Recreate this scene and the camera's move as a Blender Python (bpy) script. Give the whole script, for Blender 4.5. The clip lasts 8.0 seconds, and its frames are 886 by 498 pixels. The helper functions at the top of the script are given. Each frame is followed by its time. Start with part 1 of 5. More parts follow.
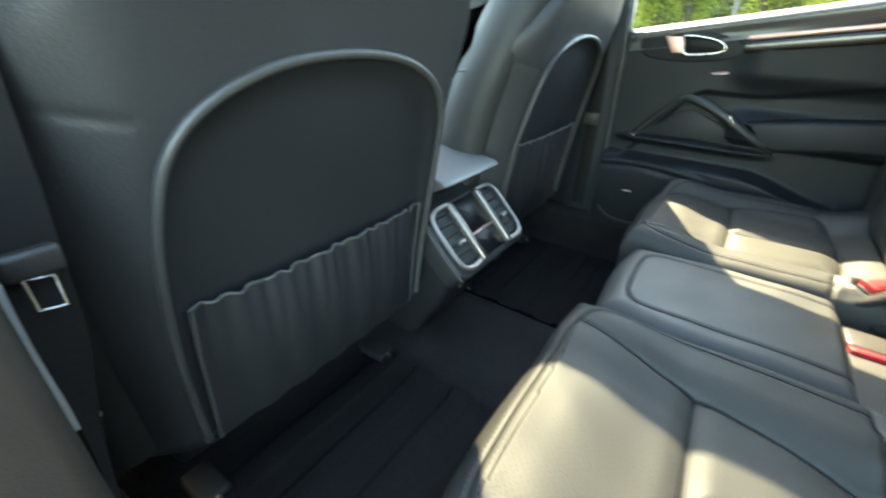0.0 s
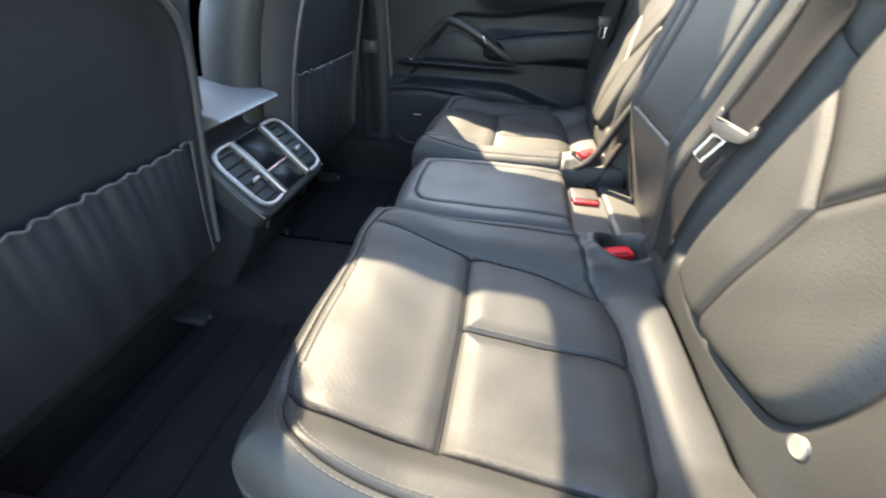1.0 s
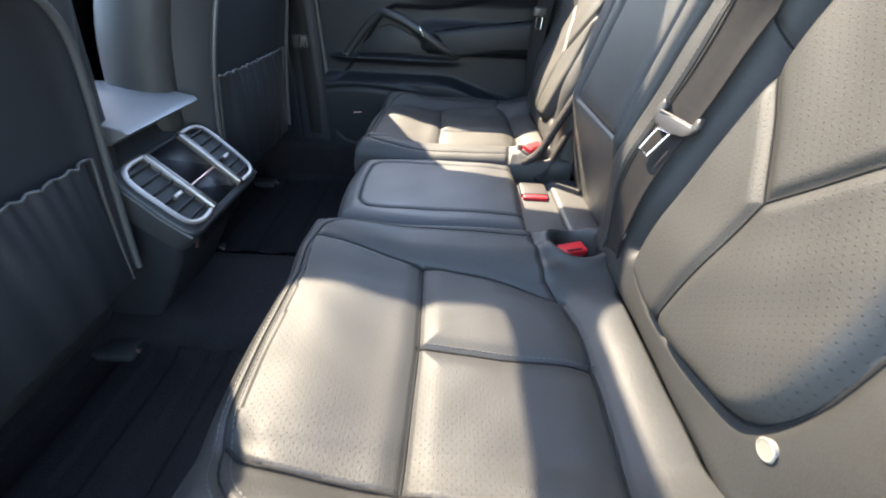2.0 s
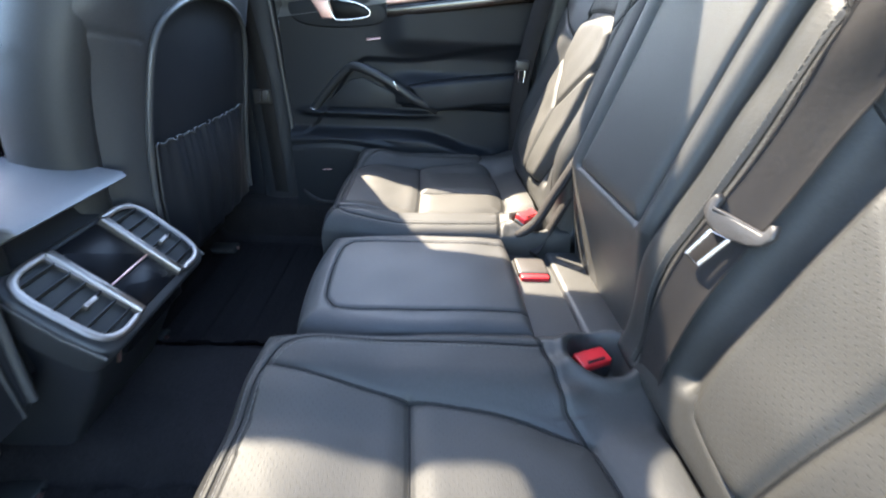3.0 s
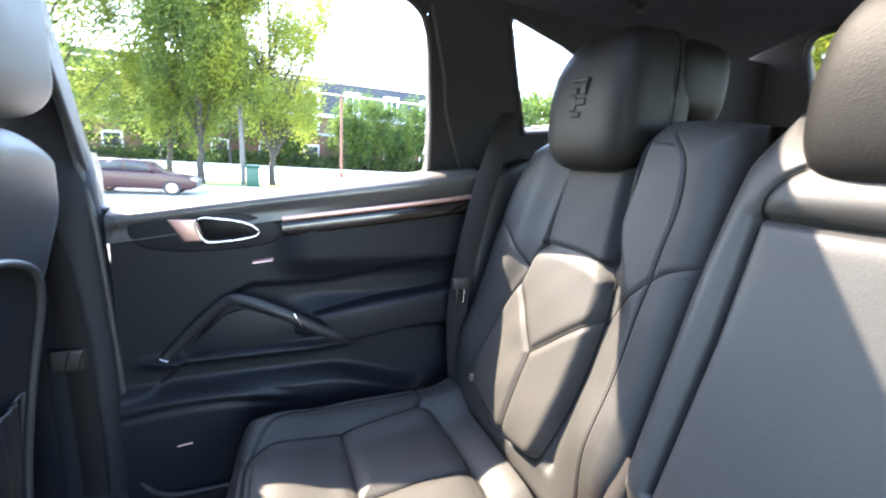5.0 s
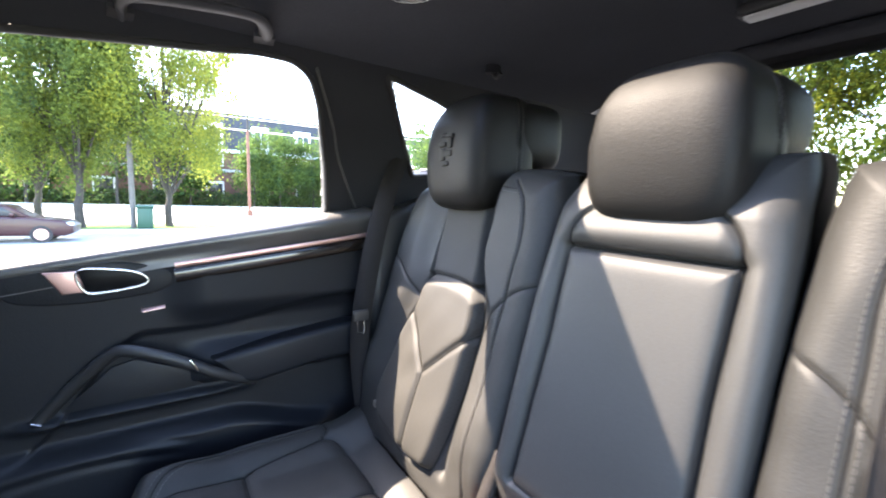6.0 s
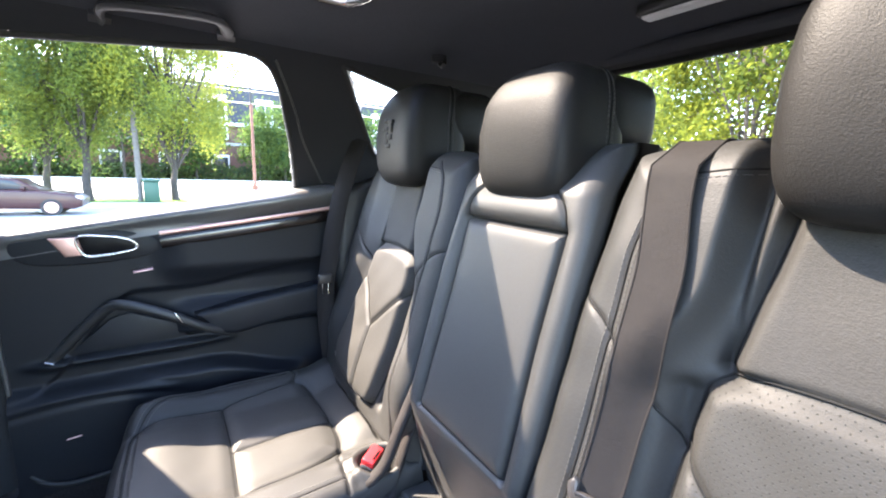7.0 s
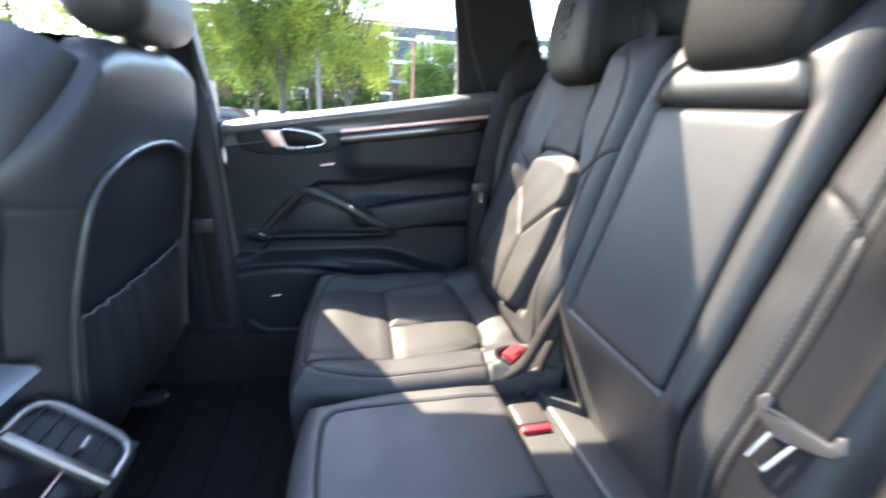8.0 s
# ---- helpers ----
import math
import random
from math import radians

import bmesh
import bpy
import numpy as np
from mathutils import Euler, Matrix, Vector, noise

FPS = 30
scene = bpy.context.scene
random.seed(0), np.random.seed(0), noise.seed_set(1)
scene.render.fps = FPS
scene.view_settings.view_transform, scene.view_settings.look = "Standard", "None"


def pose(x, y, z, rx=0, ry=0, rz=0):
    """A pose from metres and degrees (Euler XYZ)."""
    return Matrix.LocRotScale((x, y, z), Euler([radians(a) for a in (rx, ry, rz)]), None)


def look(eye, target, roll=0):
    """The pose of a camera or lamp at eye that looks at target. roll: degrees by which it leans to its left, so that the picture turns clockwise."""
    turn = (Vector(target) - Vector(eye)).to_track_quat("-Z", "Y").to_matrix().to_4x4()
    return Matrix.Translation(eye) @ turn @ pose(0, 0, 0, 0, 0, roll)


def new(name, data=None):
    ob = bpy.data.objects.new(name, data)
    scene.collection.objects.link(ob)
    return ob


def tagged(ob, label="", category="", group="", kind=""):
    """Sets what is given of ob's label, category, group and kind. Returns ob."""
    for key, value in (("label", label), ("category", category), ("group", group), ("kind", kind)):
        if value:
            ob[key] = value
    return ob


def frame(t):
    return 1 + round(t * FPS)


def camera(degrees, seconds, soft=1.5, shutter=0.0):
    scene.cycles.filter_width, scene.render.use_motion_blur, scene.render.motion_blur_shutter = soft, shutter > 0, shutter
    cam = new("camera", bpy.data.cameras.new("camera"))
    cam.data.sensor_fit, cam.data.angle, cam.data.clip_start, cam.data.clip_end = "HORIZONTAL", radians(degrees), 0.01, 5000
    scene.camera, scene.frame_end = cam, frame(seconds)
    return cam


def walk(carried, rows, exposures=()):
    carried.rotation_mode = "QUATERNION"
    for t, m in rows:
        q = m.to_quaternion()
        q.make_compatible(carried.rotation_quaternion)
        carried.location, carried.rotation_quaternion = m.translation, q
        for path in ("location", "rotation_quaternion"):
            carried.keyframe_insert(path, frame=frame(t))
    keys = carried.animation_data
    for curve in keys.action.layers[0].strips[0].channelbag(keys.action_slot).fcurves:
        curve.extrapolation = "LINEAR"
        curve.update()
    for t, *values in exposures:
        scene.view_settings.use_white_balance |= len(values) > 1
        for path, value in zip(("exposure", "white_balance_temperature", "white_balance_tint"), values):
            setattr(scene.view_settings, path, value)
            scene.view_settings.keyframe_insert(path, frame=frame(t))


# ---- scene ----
cam = camera(94.4, 8.0, soft=1.9, shutter=0.35)
EXPOSURE = 4.18
PATH = [
    (0, (-0.745, 0.352, 0.735), (0.72, 1.328, -0.216), 2.5),
    (0.5, (-0.758, 0.293, 0.718), (0.862, 0.834, -0.324), 2.7),
    (1, (-0.789, 0.261, 0.708), (0.855, 0.476, -0.41), 3.2),
    (1.2, (-0.807, 0.249, 0.689), (0.848, 0.384, -0.427), 3.0),
    (2.3, (-0.703, 0.262, 0.717), (0.949, 0.229, -0.409), 3.6),
    (2.5, (-0.674, 0.261, 0.721), (0.997, 0.214, -0.377), 3.5),
    (3, (-0.574, 0.278, 0.722), (1.157, 0.165, -0.273), 3.2),
    (3.5, (-0.439, 0.294, 0.73), (1.346, 0.098, -0.151), 3.3),
    (4, (-0.31, 0.307, 0.761), (1.515, -0.018, 0.009), 3.4),
    (4.5, (-0.207, 0.355, 0.819), (1.636, -0.15, 0.228), 3.5),
    (4.7, (-0.171, 0.403, 0.851), (1.663, -0.21, 0.341), 3.7),
    (5.8, (-0.236, 0.406, 0.892), (1.442, -0.654, 0.643), 2.1),
    (6, (-0.279, 0.393, 0.896), (1.369, -0.716, 0.661), 2.0),
    (6.5, (-0.399, 0.376, 0.9), (1.219, -0.773, 0.655), 1.9),
    (7, (-0.472, 0.345, 0.909), (1.175, -0.731, 0.553), 2.2),
    (7.5, (-0.502, 0.327, 0.882), (1.21, -0.596, 0.416), 2.8),
    (8, (-0.459, 0.37, 0.819), (1.378, -0.075, 0.166), 3.2),
]
walk(cam, [(t, look(eye, target, roll)) for t, eye, target, roll in PATH],
     exposures=((0.0, EXPOSURE + 0.22, 8300, -5), (0.6, EXPOSURE + 0.25, 7900, 2), (1.2, EXPOSURE + 0.08, 7500, 10), (2.5, EXPOSURE, 6900, 11), (3.5, EXPOSURE + 0.26, 6600, 9), (4.7, EXPOSURE + 0.36, 6700, 13), (6.0, EXPOSURE + 0.12, 6800, 17), (6.6, EXPOSURE + 0.26, 6700, 17), (7.5, EXPOSURE + 0.2, 6600, 15), (8.0, EXPOSURE + 0.08, 6600, 14)))

# ---- daylight: high sun from the front right, through the side window and the glass roof ----
SUN = Vector((0.75, 0.57, 1.0)).normalized()
world = bpy.data.worlds.new("sky")
scene.world = world
world.use_nodes = True
wn = world.node_tree
sky = wn.nodes.new("ShaderNodeTexSky")
sky.sky_type, sky.sun_disc = "NISHITA", False
sky.sun_elevation = math.asin(SUN.z)
sky.sun_rotation = math.atan2(SUN.x, SUN.y)
sky.air_density, sky.dust_density, sky.ozone_density = 1.2, 0.9, 2.8
wn.nodes["Background"].inputs["Strength"].default_value = 0.17
wn.links.new(sky.outputs[0], wn.nodes["Background"].inputs["Color"])
lamp = bpy.data.lights.new("sun", "SUN")
lamp.energy, lamp.angle, lamp.color = 3.2, radians(0.6), (1.0, 0.88, 0.70)
sun = new("sun", lamp)
sun.matrix_world = look(SUN * 60, (0, 0, 0))


# ---- materials ----
def material(name, colour, rough=0.5, metal=0.0, grain=0.0, scale=200.0, spread=0.12, patch=6.0, spec=0.5, coat=0.0, holes=None, weave=None):
    """A surface with variation at two scales and a fine relief. holes: the two axes across which it is perforated. weave: threads per metre."""
    m = bpy.data.materials.new(name)
    m.use_nodes = True
    nt = m.node_tree
    n, link = nt.nodes, nt.links.new
    b = n["Principled BSDF"]
    b.inputs["Roughness"].default_value = rough
    b.inputs["Metallic"].default_value = metal
    b.inputs["Specular IOR Level"].default_value = spec
    b.inputs["Coat Weight"].default_value = coat
    b.inputs["Coat Roughness"].default_value = 0.08
    co = n.new("ShaderNodeTexCoord")
    big = n.new("ShaderNodeTexNoise")
    big.inputs["Scale"].default_value, big.inputs["Detail"].default_value = patch, 5
    fine = n.new("ShaderNodeTexNoise")
    fine.inputs["Scale"].default_value, fine.inputs["Detail"].default_value = scale * 0.5, 3
    link(co.outputs["Object"], big.inputs["Vector"])
    link(co.outputs["Object"], fine.inputs["Vector"])
    mix = n.new("ShaderNodeMath")
    mix.operation = "ADD"
    link(big.outputs["Fac"], mix.inputs[0])
    link(fine.outputs["Fac"], mix.inputs[1])
    ramp = n.new("ShaderNodeMapRange")
    ramp.inputs["From Min"].default_value, ramp.inputs["From Max"].default_value = 0.6, 1.4
    ramp.inputs["To Min"].default_value, ramp.inputs["To Max"].default_value = 1 - spread, 1 + spread
    link(mix.outputs[0], ramp.inputs["Value"])
    hue = n.new("ShaderNodeVectorMath")
    hue.operation = "SCALE"
    hue.inputs[0].default_value = colour
    link(ramp.outputs[0], hue.inputs["Scale"])
    last = hue.outputs["Vector"]
    rr = n.new("ShaderNodeMapRange")
    rr.inputs["From Min"].default_value, rr.inputs["From Max"].default_value = 0.3, 0.7
    rr.inputs["To Min"].default_value, rr.inputs["To Max"].default_value = max(rough - 0.07, 0.02), min(rough + 0.07, 1)
    link(big.outputs["Fac"], rr.inputs["Value"])
    link(rr.outputs[0], b.inputs["Roughness"])
    relief = None
    if grain:
        cells = n.new("ShaderNodeTexVoronoi")
        cells.inputs["Scale"].default_value = scale
        link(co.outputs["Object"], cells.inputs["Vector"])
        add = n.new("ShaderNodeMath")
        add.operation = "MULTIPLY_ADD"
        add.inputs[1].default_value = 0.7
        link(cells.outputs["Distance"], add.inputs[0])
        link(fine.outputs["Fac"], add.inputs[2])
        relief = add.outputs[0]
    if holes or weave:
        sep = n.new("ShaderNodeSeparateXYZ")
        link(co.outputs["Object"], sep.inputs[0])
        waves = []
        for ax in (holes or weave)[:2]:
            k = n.new("ShaderNodeMath")
            k.operation = "MULTIPLY"
            k.inputs[1].default_value = 2 * math.pi / (0.0086 if holes else weave[2])
            link(sep.outputs[ax], k.inputs[0])
            c = n.new("ShaderNodeMath")
            c.operation = "COSINE"
            link(k.outputs[0], c.inputs[0])
            waves.append(c)
        p = n.new("ShaderNodeMath")
        p.operation = "MULTIPLY"
        link(waves[0].outputs[0], p.inputs[0])
        link(waves[1].outputs[0], p.inputs[1])
        step = n.new("ShaderNodeMapRange")
        step.interpolation_type = "SMOOTHSTEP"
        if holes:
            step.inputs["From Min"].default_value, step.inputs["From Max"].default_value = 0.84, 0.96
            step.inputs["To Min"].default_value, step.inputs["To Max"].default_value = 1.0, 0.12
        else:
            step.inputs["From Min"].default_value, step.inputs["From Max"].default_value = -1, 1
            step.inputs["To Min"].default_value, step.inputs["To Max"].default_value = 0.7, 1.2
        link(p.outputs[0], step.inputs["Value"])
        s2 = n.new("ShaderNodeVectorMath")
        s2.operation = "SCALE"
        link(last, s2.inputs[0])
        link(step.outputs[0], s2.inputs["Scale"])
        last = s2.outputs["Vector"]
        if relief:
            a2 = n.new("ShaderNodeMath")
            a2.operation = "MULTIPLY_ADD"
            a2.inputs[1].default_value = 2.0
            link(step.outputs[0], a2.inputs[0])
            link(relief, a2.inputs[2])
            relief = a2.outputs[0]
        else:
            relief = step.outputs[0]
            grain = grain or 0.0005
    link(last, b.inputs["Base Color"])
    if relief:
        bump = n.new("ShaderNodeBump")
        bump.inputs["Strength"].default_value, bump.inputs["Distance"].default_value = 0.6, grain
        link(relief, bump.inputs["Height"])
        link(bump.outputs[0], b.inputs["Normal"])
    return m


def glass(name, tint):
    m = bpy.data.materials.new(name)
    m.use_nodes = True
    n, link = m.node_tree.nodes, m.node_tree.links.new
    n.remove(n["Principled BSDF"])
    clear, shine, mix = n.new("ShaderNodeBsdfTransparent"), n.new("ShaderNodeBsdfGlossy"), n.new("ShaderNodeMixShader")
    fres = n.new("ShaderNodeFresnel")
    fres.inputs["IOR"].default_value = 1.2
    clear.inputs[0].default_value = tint
    shine.inputs["Roughness"].default_value = 0.0
    link(fres.outputs[0], mix.inputs[0])
    link(clear.outputs[0], mix.inputs[1])
    link(shine.outputs[0], mix.inputs[2])
    link(mix.outputs[0], n["Material Output"].inputs[0])
    return m


def leaf_material(name, colour):
    m = bpy.data.materials.new(name)
    m.use_nodes = True
    n, link = m.node_tree.nodes, m.node_tree.links.new
    n.remove(n["Principled BSDF"])
    geo = n.new("ShaderNodeNewGeometry")
    ramp = n.new("ShaderNodeValToRGB")
    ramp.color_ramp.elements[0].color = (colour[0] * 0.5, colour[1] * 0.62, colour[2] * 0.9, 1)
    ramp.color_ramp.elements[1].color = (colour[0] * 1.55, colour[1] * 1.4, colour[2] * 0.9, 1)
    # noise colours whole clumps brighter or darker, imitating sunlit and shaded foliage
    co, clump, mixed = n.new("ShaderNodeTexCoord"), n.new("ShaderNodeTexNoise"), n.new("ShaderNodeMapRange")
    clump.inputs["Scale"].default_value, clump.inputs["Detail"].default_value = 1.1, 2
    link(co.outputs["Object"], clump.inputs["Vector"])
    add = n.new("ShaderNodeMath")
    add.operation = "MULTIPLY_ADD"
    add.inputs[1].default_value = 2.2
    link(clump.outputs["Fac"], add.inputs[0])
    link(geo.outputs["Random Per Island"], add.inputs[2])
    mixed.inputs["From Min"].default_value, mixed.inputs["From Max"].default_value = 0.9, 2.3
    link(add.outputs[0], mixed.inputs["Value"])
    link(mixed.outputs[0], ramp.inputs[0])
    d, tr, mix = n.new("ShaderNodeBsdfDiffuse"), n.new("ShaderNodeBsdfTranslucent"), n.new("ShaderNodeMixShader")
    mix.inputs[0].default_value = 0.55
    link(ramp.outputs[0], d.inputs[0])
    link(ramp.outputs[0], tr.inputs[0])
    link(d.outputs[0], mix.inputs[1])
    link(tr.outputs[0], mix.inputs[2])
    link(mix.outputs[0], n["Material Output"].inputs[0])
    return m


LEATHER = material("charcoal_leather", (0.027, 0.0268, 0.0262), 0.53, grain=0.00022, scale=760, spread=0.18, spec=0.4)
# darker leather tone: shade on bolsters and outer cushions is put into the colour
BOLSTER = material("shade_darkened_leather", (0.019, 0.0188, 0.018), 0.58, grain=0.0003, scale=480, spread=0.16, spec=0.3)
UPPERSKIN = material("matt_grained_leather", (0.025, 0.0243, 0.023), 0.66, grain=0.00045, scale=620, spread=0.2, spec=0.22)
HEADLEATHER = material("black_headrest_leather", (0.0105, 0.0102, 0.0099), 0.55, grain=0.00042, scale=760, spread=0.16, spec=0.2)
PERF_FLAT = material("perforated_leather_cushion", (0.0215, 0.021, 0.0195), 0.58, spec=0.36, grain=0.0003, scale=620, spread=0.07, holes=(0, 1))
PERF_BACK = material("perforated_leather_back", (0.0225, 0.022, 0.0205), 0.6, spec=0.28, grain=0.0003, scale=620, spread=0.10, holes=(0, 2))
# pale base colour stands in for the sky reflected on the lid
LIDSKIN = material("lid_leather_sky_sheen", (0.105, 0.103, 0.106), 0.45, grain=0.00015, scale=600, spread=0.1, spec=0.8)
THREAD = material("stitch_thread", (0.046, 0.044, 0.041), 0.7, spread=0.2)
# near-black tone that paints the shade inside seams
SEAMSHADE = material("seam_shade", (0.012, 0.012, 0.012), 0.8, spec=0.1, spread=0.2)
PIPING = material("seat_piping", (0.05, 0.049, 0.048), 0.4, grain=0.0003, scale=500)
VINYL = material("seat_shell_vinyl", (0.031, 0.031, 0.033), 0.46, grain=0.0004, scale=500, spec=0.38)
PANELVINYL = material("seat_back_panel_vinyl", (0.015, 0.0155, 0.018), 0.58, grain=0.0004, scale=500, spec=0.3)
TRIM = material("black_trim_plastic", (0.018, 0.018, 0.019), 0.5, grain=0.0004, scale=600)
SILL = material("soft_sill_trim", (0.055, 0.054, 0.053), 0.33, spec=0.9, grain=0.0003, scale=450)
# blue skylight cast is mixed into the door and pillar base colours
DOORSKIN = material("door_skin_plastic", (0.0076, 0.0088, 0.0118), 0.5, spec=0.25, grain=0.0004, scale=500)
PILLAR = material("pillar_trim", (0.017, 0.018, 0.021), 0.6, spec=0.3, grain=0.0003, scale=700)
HANDLEGREY = material("grey_handle_plastic", (0.05, 0.051, 0.056), 0.6, spec=0.3, grain=0.0003, scale=700)
WARMTRIM = material("warm_grey_pillar_trim", (0.026, 0.020, 0.017), 0.6, spec=0.3, grain=0.0003, scale=700)
GLOSS = material("gloss_black", (0.006, 0.006, 0.007), 0.3, spec=0.07, spread=0.05)
WOOD = material("dark_gloss_wood", (0.010, 0.007, 0.006), 0.2, coat=0.3, spread=0.2, patch=12)
CHROME = material("satin_chrome", (0.72, 0.71, 0.69), 0.22, metal=1.0, spread=0.04)
VENTSILVER = material("silver_vent_paint", (0.27, 0.24, 0.22), 0.42, metal=0.95, spread=0.05)
ALU = material("rose_tinted_aluminium", (0.60, 0.38, 0.34), 0.42, metal=1.0, spread=0.06)
CARPET = material("black_carpet", (0.0155, 0.0140, 0.0145), 0.95, grain=0.003, scale=350, spread=0.4, patch=18, spec=0.1)
MAT = material("ribbed_floor_mat", (0.0105, 0.0095, 0.0098), 0.95, grain=0.003, scale=300, spread=0.35, patch=14, spec=0.1)
HEADLINER = material("headliner_cloth", (0.056, 0.059, 0.066), 0.95, grain=0.0008, scale=500, spread=0.12, spec=0.1)
WEBBING = material("belt_webbing", (0.0155, 0.0138, 0.0135), 0.75, spec=0.15, grain=0.0004, spread=0.1, weave=(0, 2, 0.0016))
TONGUE = material("belt_tongue_plastic", (0.027, 0.024, 0.0225), 0.45, grain=0.0003, scale=700)
RED = material("buckle_red", (0.42, 0.014, 0.018), 0.4, spread=0.05)
CREAM = material("cream_button", (0.17, 0.155, 0.13), 0.6, spread=0.05)
LENS = material("lamp_lens", (0.6, 0.6, 0.58), 0.35, spread=0.05)
RUBBER = material("door_seal_rubber", (0.015, 0.015, 0.015), 0.7, grain=0.0004, scale=500)
PAINT = material("white_car_paint", (0.7, 0.7, 0.68), 0.3, coat=0.6, spread=0.03)
GLASS = glass("side_glass", (0.96, 0.97, 0.96, 1))
ROOFGLASS = glass("roof_glass", (0.56, 0.57, 0.58, 1))
ASPHALT = material("car_park_asphalt", (0.27, 0.265, 0.255), 0.9, grain=0.01, scale=60, spread=0.25, patch=0.6)
TARMAC = material("worn_asphalt", (0.09, 0.089, 0.087), 0.9, grain=0.008, scale=60, spread=0.3, patch=0.8)
ROADTOP = material("pale_concrete_road", (0.42, 0.40, 0.37), 0.9, grain=0.006, scale=40, spread=0.12, patch=0.4)
KERB = material("kerb_concrete", (0.45, 0.43, 0.40), 0.9, grain=0.004, scale=60, spread=0.15)
GRASS = material("mown_grass", (0.10, 0.16, 0.035), 0.95, grain=0.03, scale=30, spread=0.4, patch=1.2, spec=0.1)
BARK = material("grey_brown_bark", (0.042, 0.035, 0.03), 0.95, grain=0.02, scale=30, spread=0.4, patch=5)
BRICK = material("red_brick_wall", (0.15, 0.075, 0.06), 0.9, grain=0.01, scale=15, spread=0.2, patch=1.0)
SLATE = material("slate_roof", (0.04, 0.042, 0.048), 0.95, spec=0.1, grain=0.02, scale=10, spread=0.2, patch=1.0)
WHITE = material("white_painted_wood", (0.75, 0.75, 0.74), 0.5, spread=0.05)
DARKGLASS = material("dark_window_glass", (0.02, 0.025, 0.03), 0.2, spec=0.3, coat=0.0, spread=0.1)
WINE = material("dark_red_car_paint", (0.032, 0.008, 0.009), 0.35, coat=0.2, spec=0.3, spread=0.05)
TYRE = material("tyre_rubber", (0.02, 0.02, 0.02), 0.85, grain=0.003, scale=80)
GREENBIN = material("green_bin_plastic", (0.012, 0.06, 0.035), 0.5, spread=0.1)
RUST = material("rusty_steel_pole", (0.11, 0.05, 0.035), 0.8, grain=0.004, scale=40, spread=0.3)
GREYPOLE = material("weathered_wood_pole", (0.12, 0.11, 0.10), 0.9, grain=0.006, scale=30, spread=0.25)
LEAF = leaf_material("street_tree_leaf", (0.115, 0.155, 0.046))
LEAF_FAR = leaf_material("lawn_tree_leaf", (0.062, 0.105, 0.036))
# the next two leaf colours carry sunlit and backlit tones
LEAF_SUNLIT = leaf_material("sunlit_tree_leaf", (0.18, 0.21, 0.048))
LEAF_BACKLIT = leaf_material("backlit_tree_leaf", (0.088, 0.11, 0.02))
LEAF_HEDGE = leaf_material("hedge_leaf", (0.09, 0.13, 0.06))


# ---- mesh helpers ----
def thing(name, place, label, category, group="", kind=""):
    ob = new(name)
    ob.location = place
    ob.empty_display_size = 0.05
    return tagged(ob, label, category, group, kind)


def origin_of(ob):
    at = Vector((0, 0, 0))
    while ob is not None:
        at = at + ob.location
        ob = ob.parent
    return at


def mesh_of(name, verts, faces, mat, smooth=True):
    me = bpy.data.meshes.new(name)
    me.from_pydata([tuple(v) for v in verts], [], [tuple(f) for f in faces])
    me.materials.append(mat)
    if smooth:
        me.shade_smooth()
    me.update()
    return me


def part(name, geometry, mat, parent=None, label="", smooth=True, kind=""):
    """One mesh object from (verts, faces) in world metres or a bmesh, under its thing."""
    if isinstance(geometry, bmesh.types.BMesh):
        verts = [v.co.copy() for v in geometry.verts]
        geometry.verts.index_update()
        faces = [[v.index for v in f.verts] for f in geometry.faces]
        geometry.free()
    else:
        verts, faces = geometry[:2]
    at = origin_of(parent)
    me = mesh_of(name, [Vector(v) - at for v in verts], faces, mat, smooth)
    if isinstance(geometry, tuple) and len(geometry) > 2:
        # one run of normals over the whole sheet, turned to the side of the faces
        n = geometry[2]
        if sum(f.normal.dot(Vector(n[f.vertices[0]])) for f in me.polygons) < 0:
            n = [(-a, -b, -c) for a, b, c in n]
        me.normals_split_custom_set_from_vertices(n)
    elif smooth:
        me.set_sharp_from_angle(angle=radians(50))
    ob = new(name, me)
    ob.parent = parent
    return tagged(ob, label, kind=kind)


def rbox(x0, x1, y0, y1, z0, z1, r=0.006, seg=3, turn=None):
    """A box with rounded edges."""
    bm = bmesh.new()
    bmesh.ops.create_cube(bm, size=1)
    for v in bm.verts:
        v.co = Vector(((x0 + x1) / 2 + v.co.x * (x1 - x0), (y0 + y1) / 2 + v.co.y * (y1 - y0), (z0 + z1) / 2 + v.co.z * (z1 - z0)))
    if r:
        bmesh.ops.bevel(bm, geom=list(bm.edges), offset=r, segments=seg, profile=0.5, affect="EDGES")
    if turn is not None:
        bmesh.ops.transform(bm, matrix=turn, verts=list(bm.verts))
    return bm


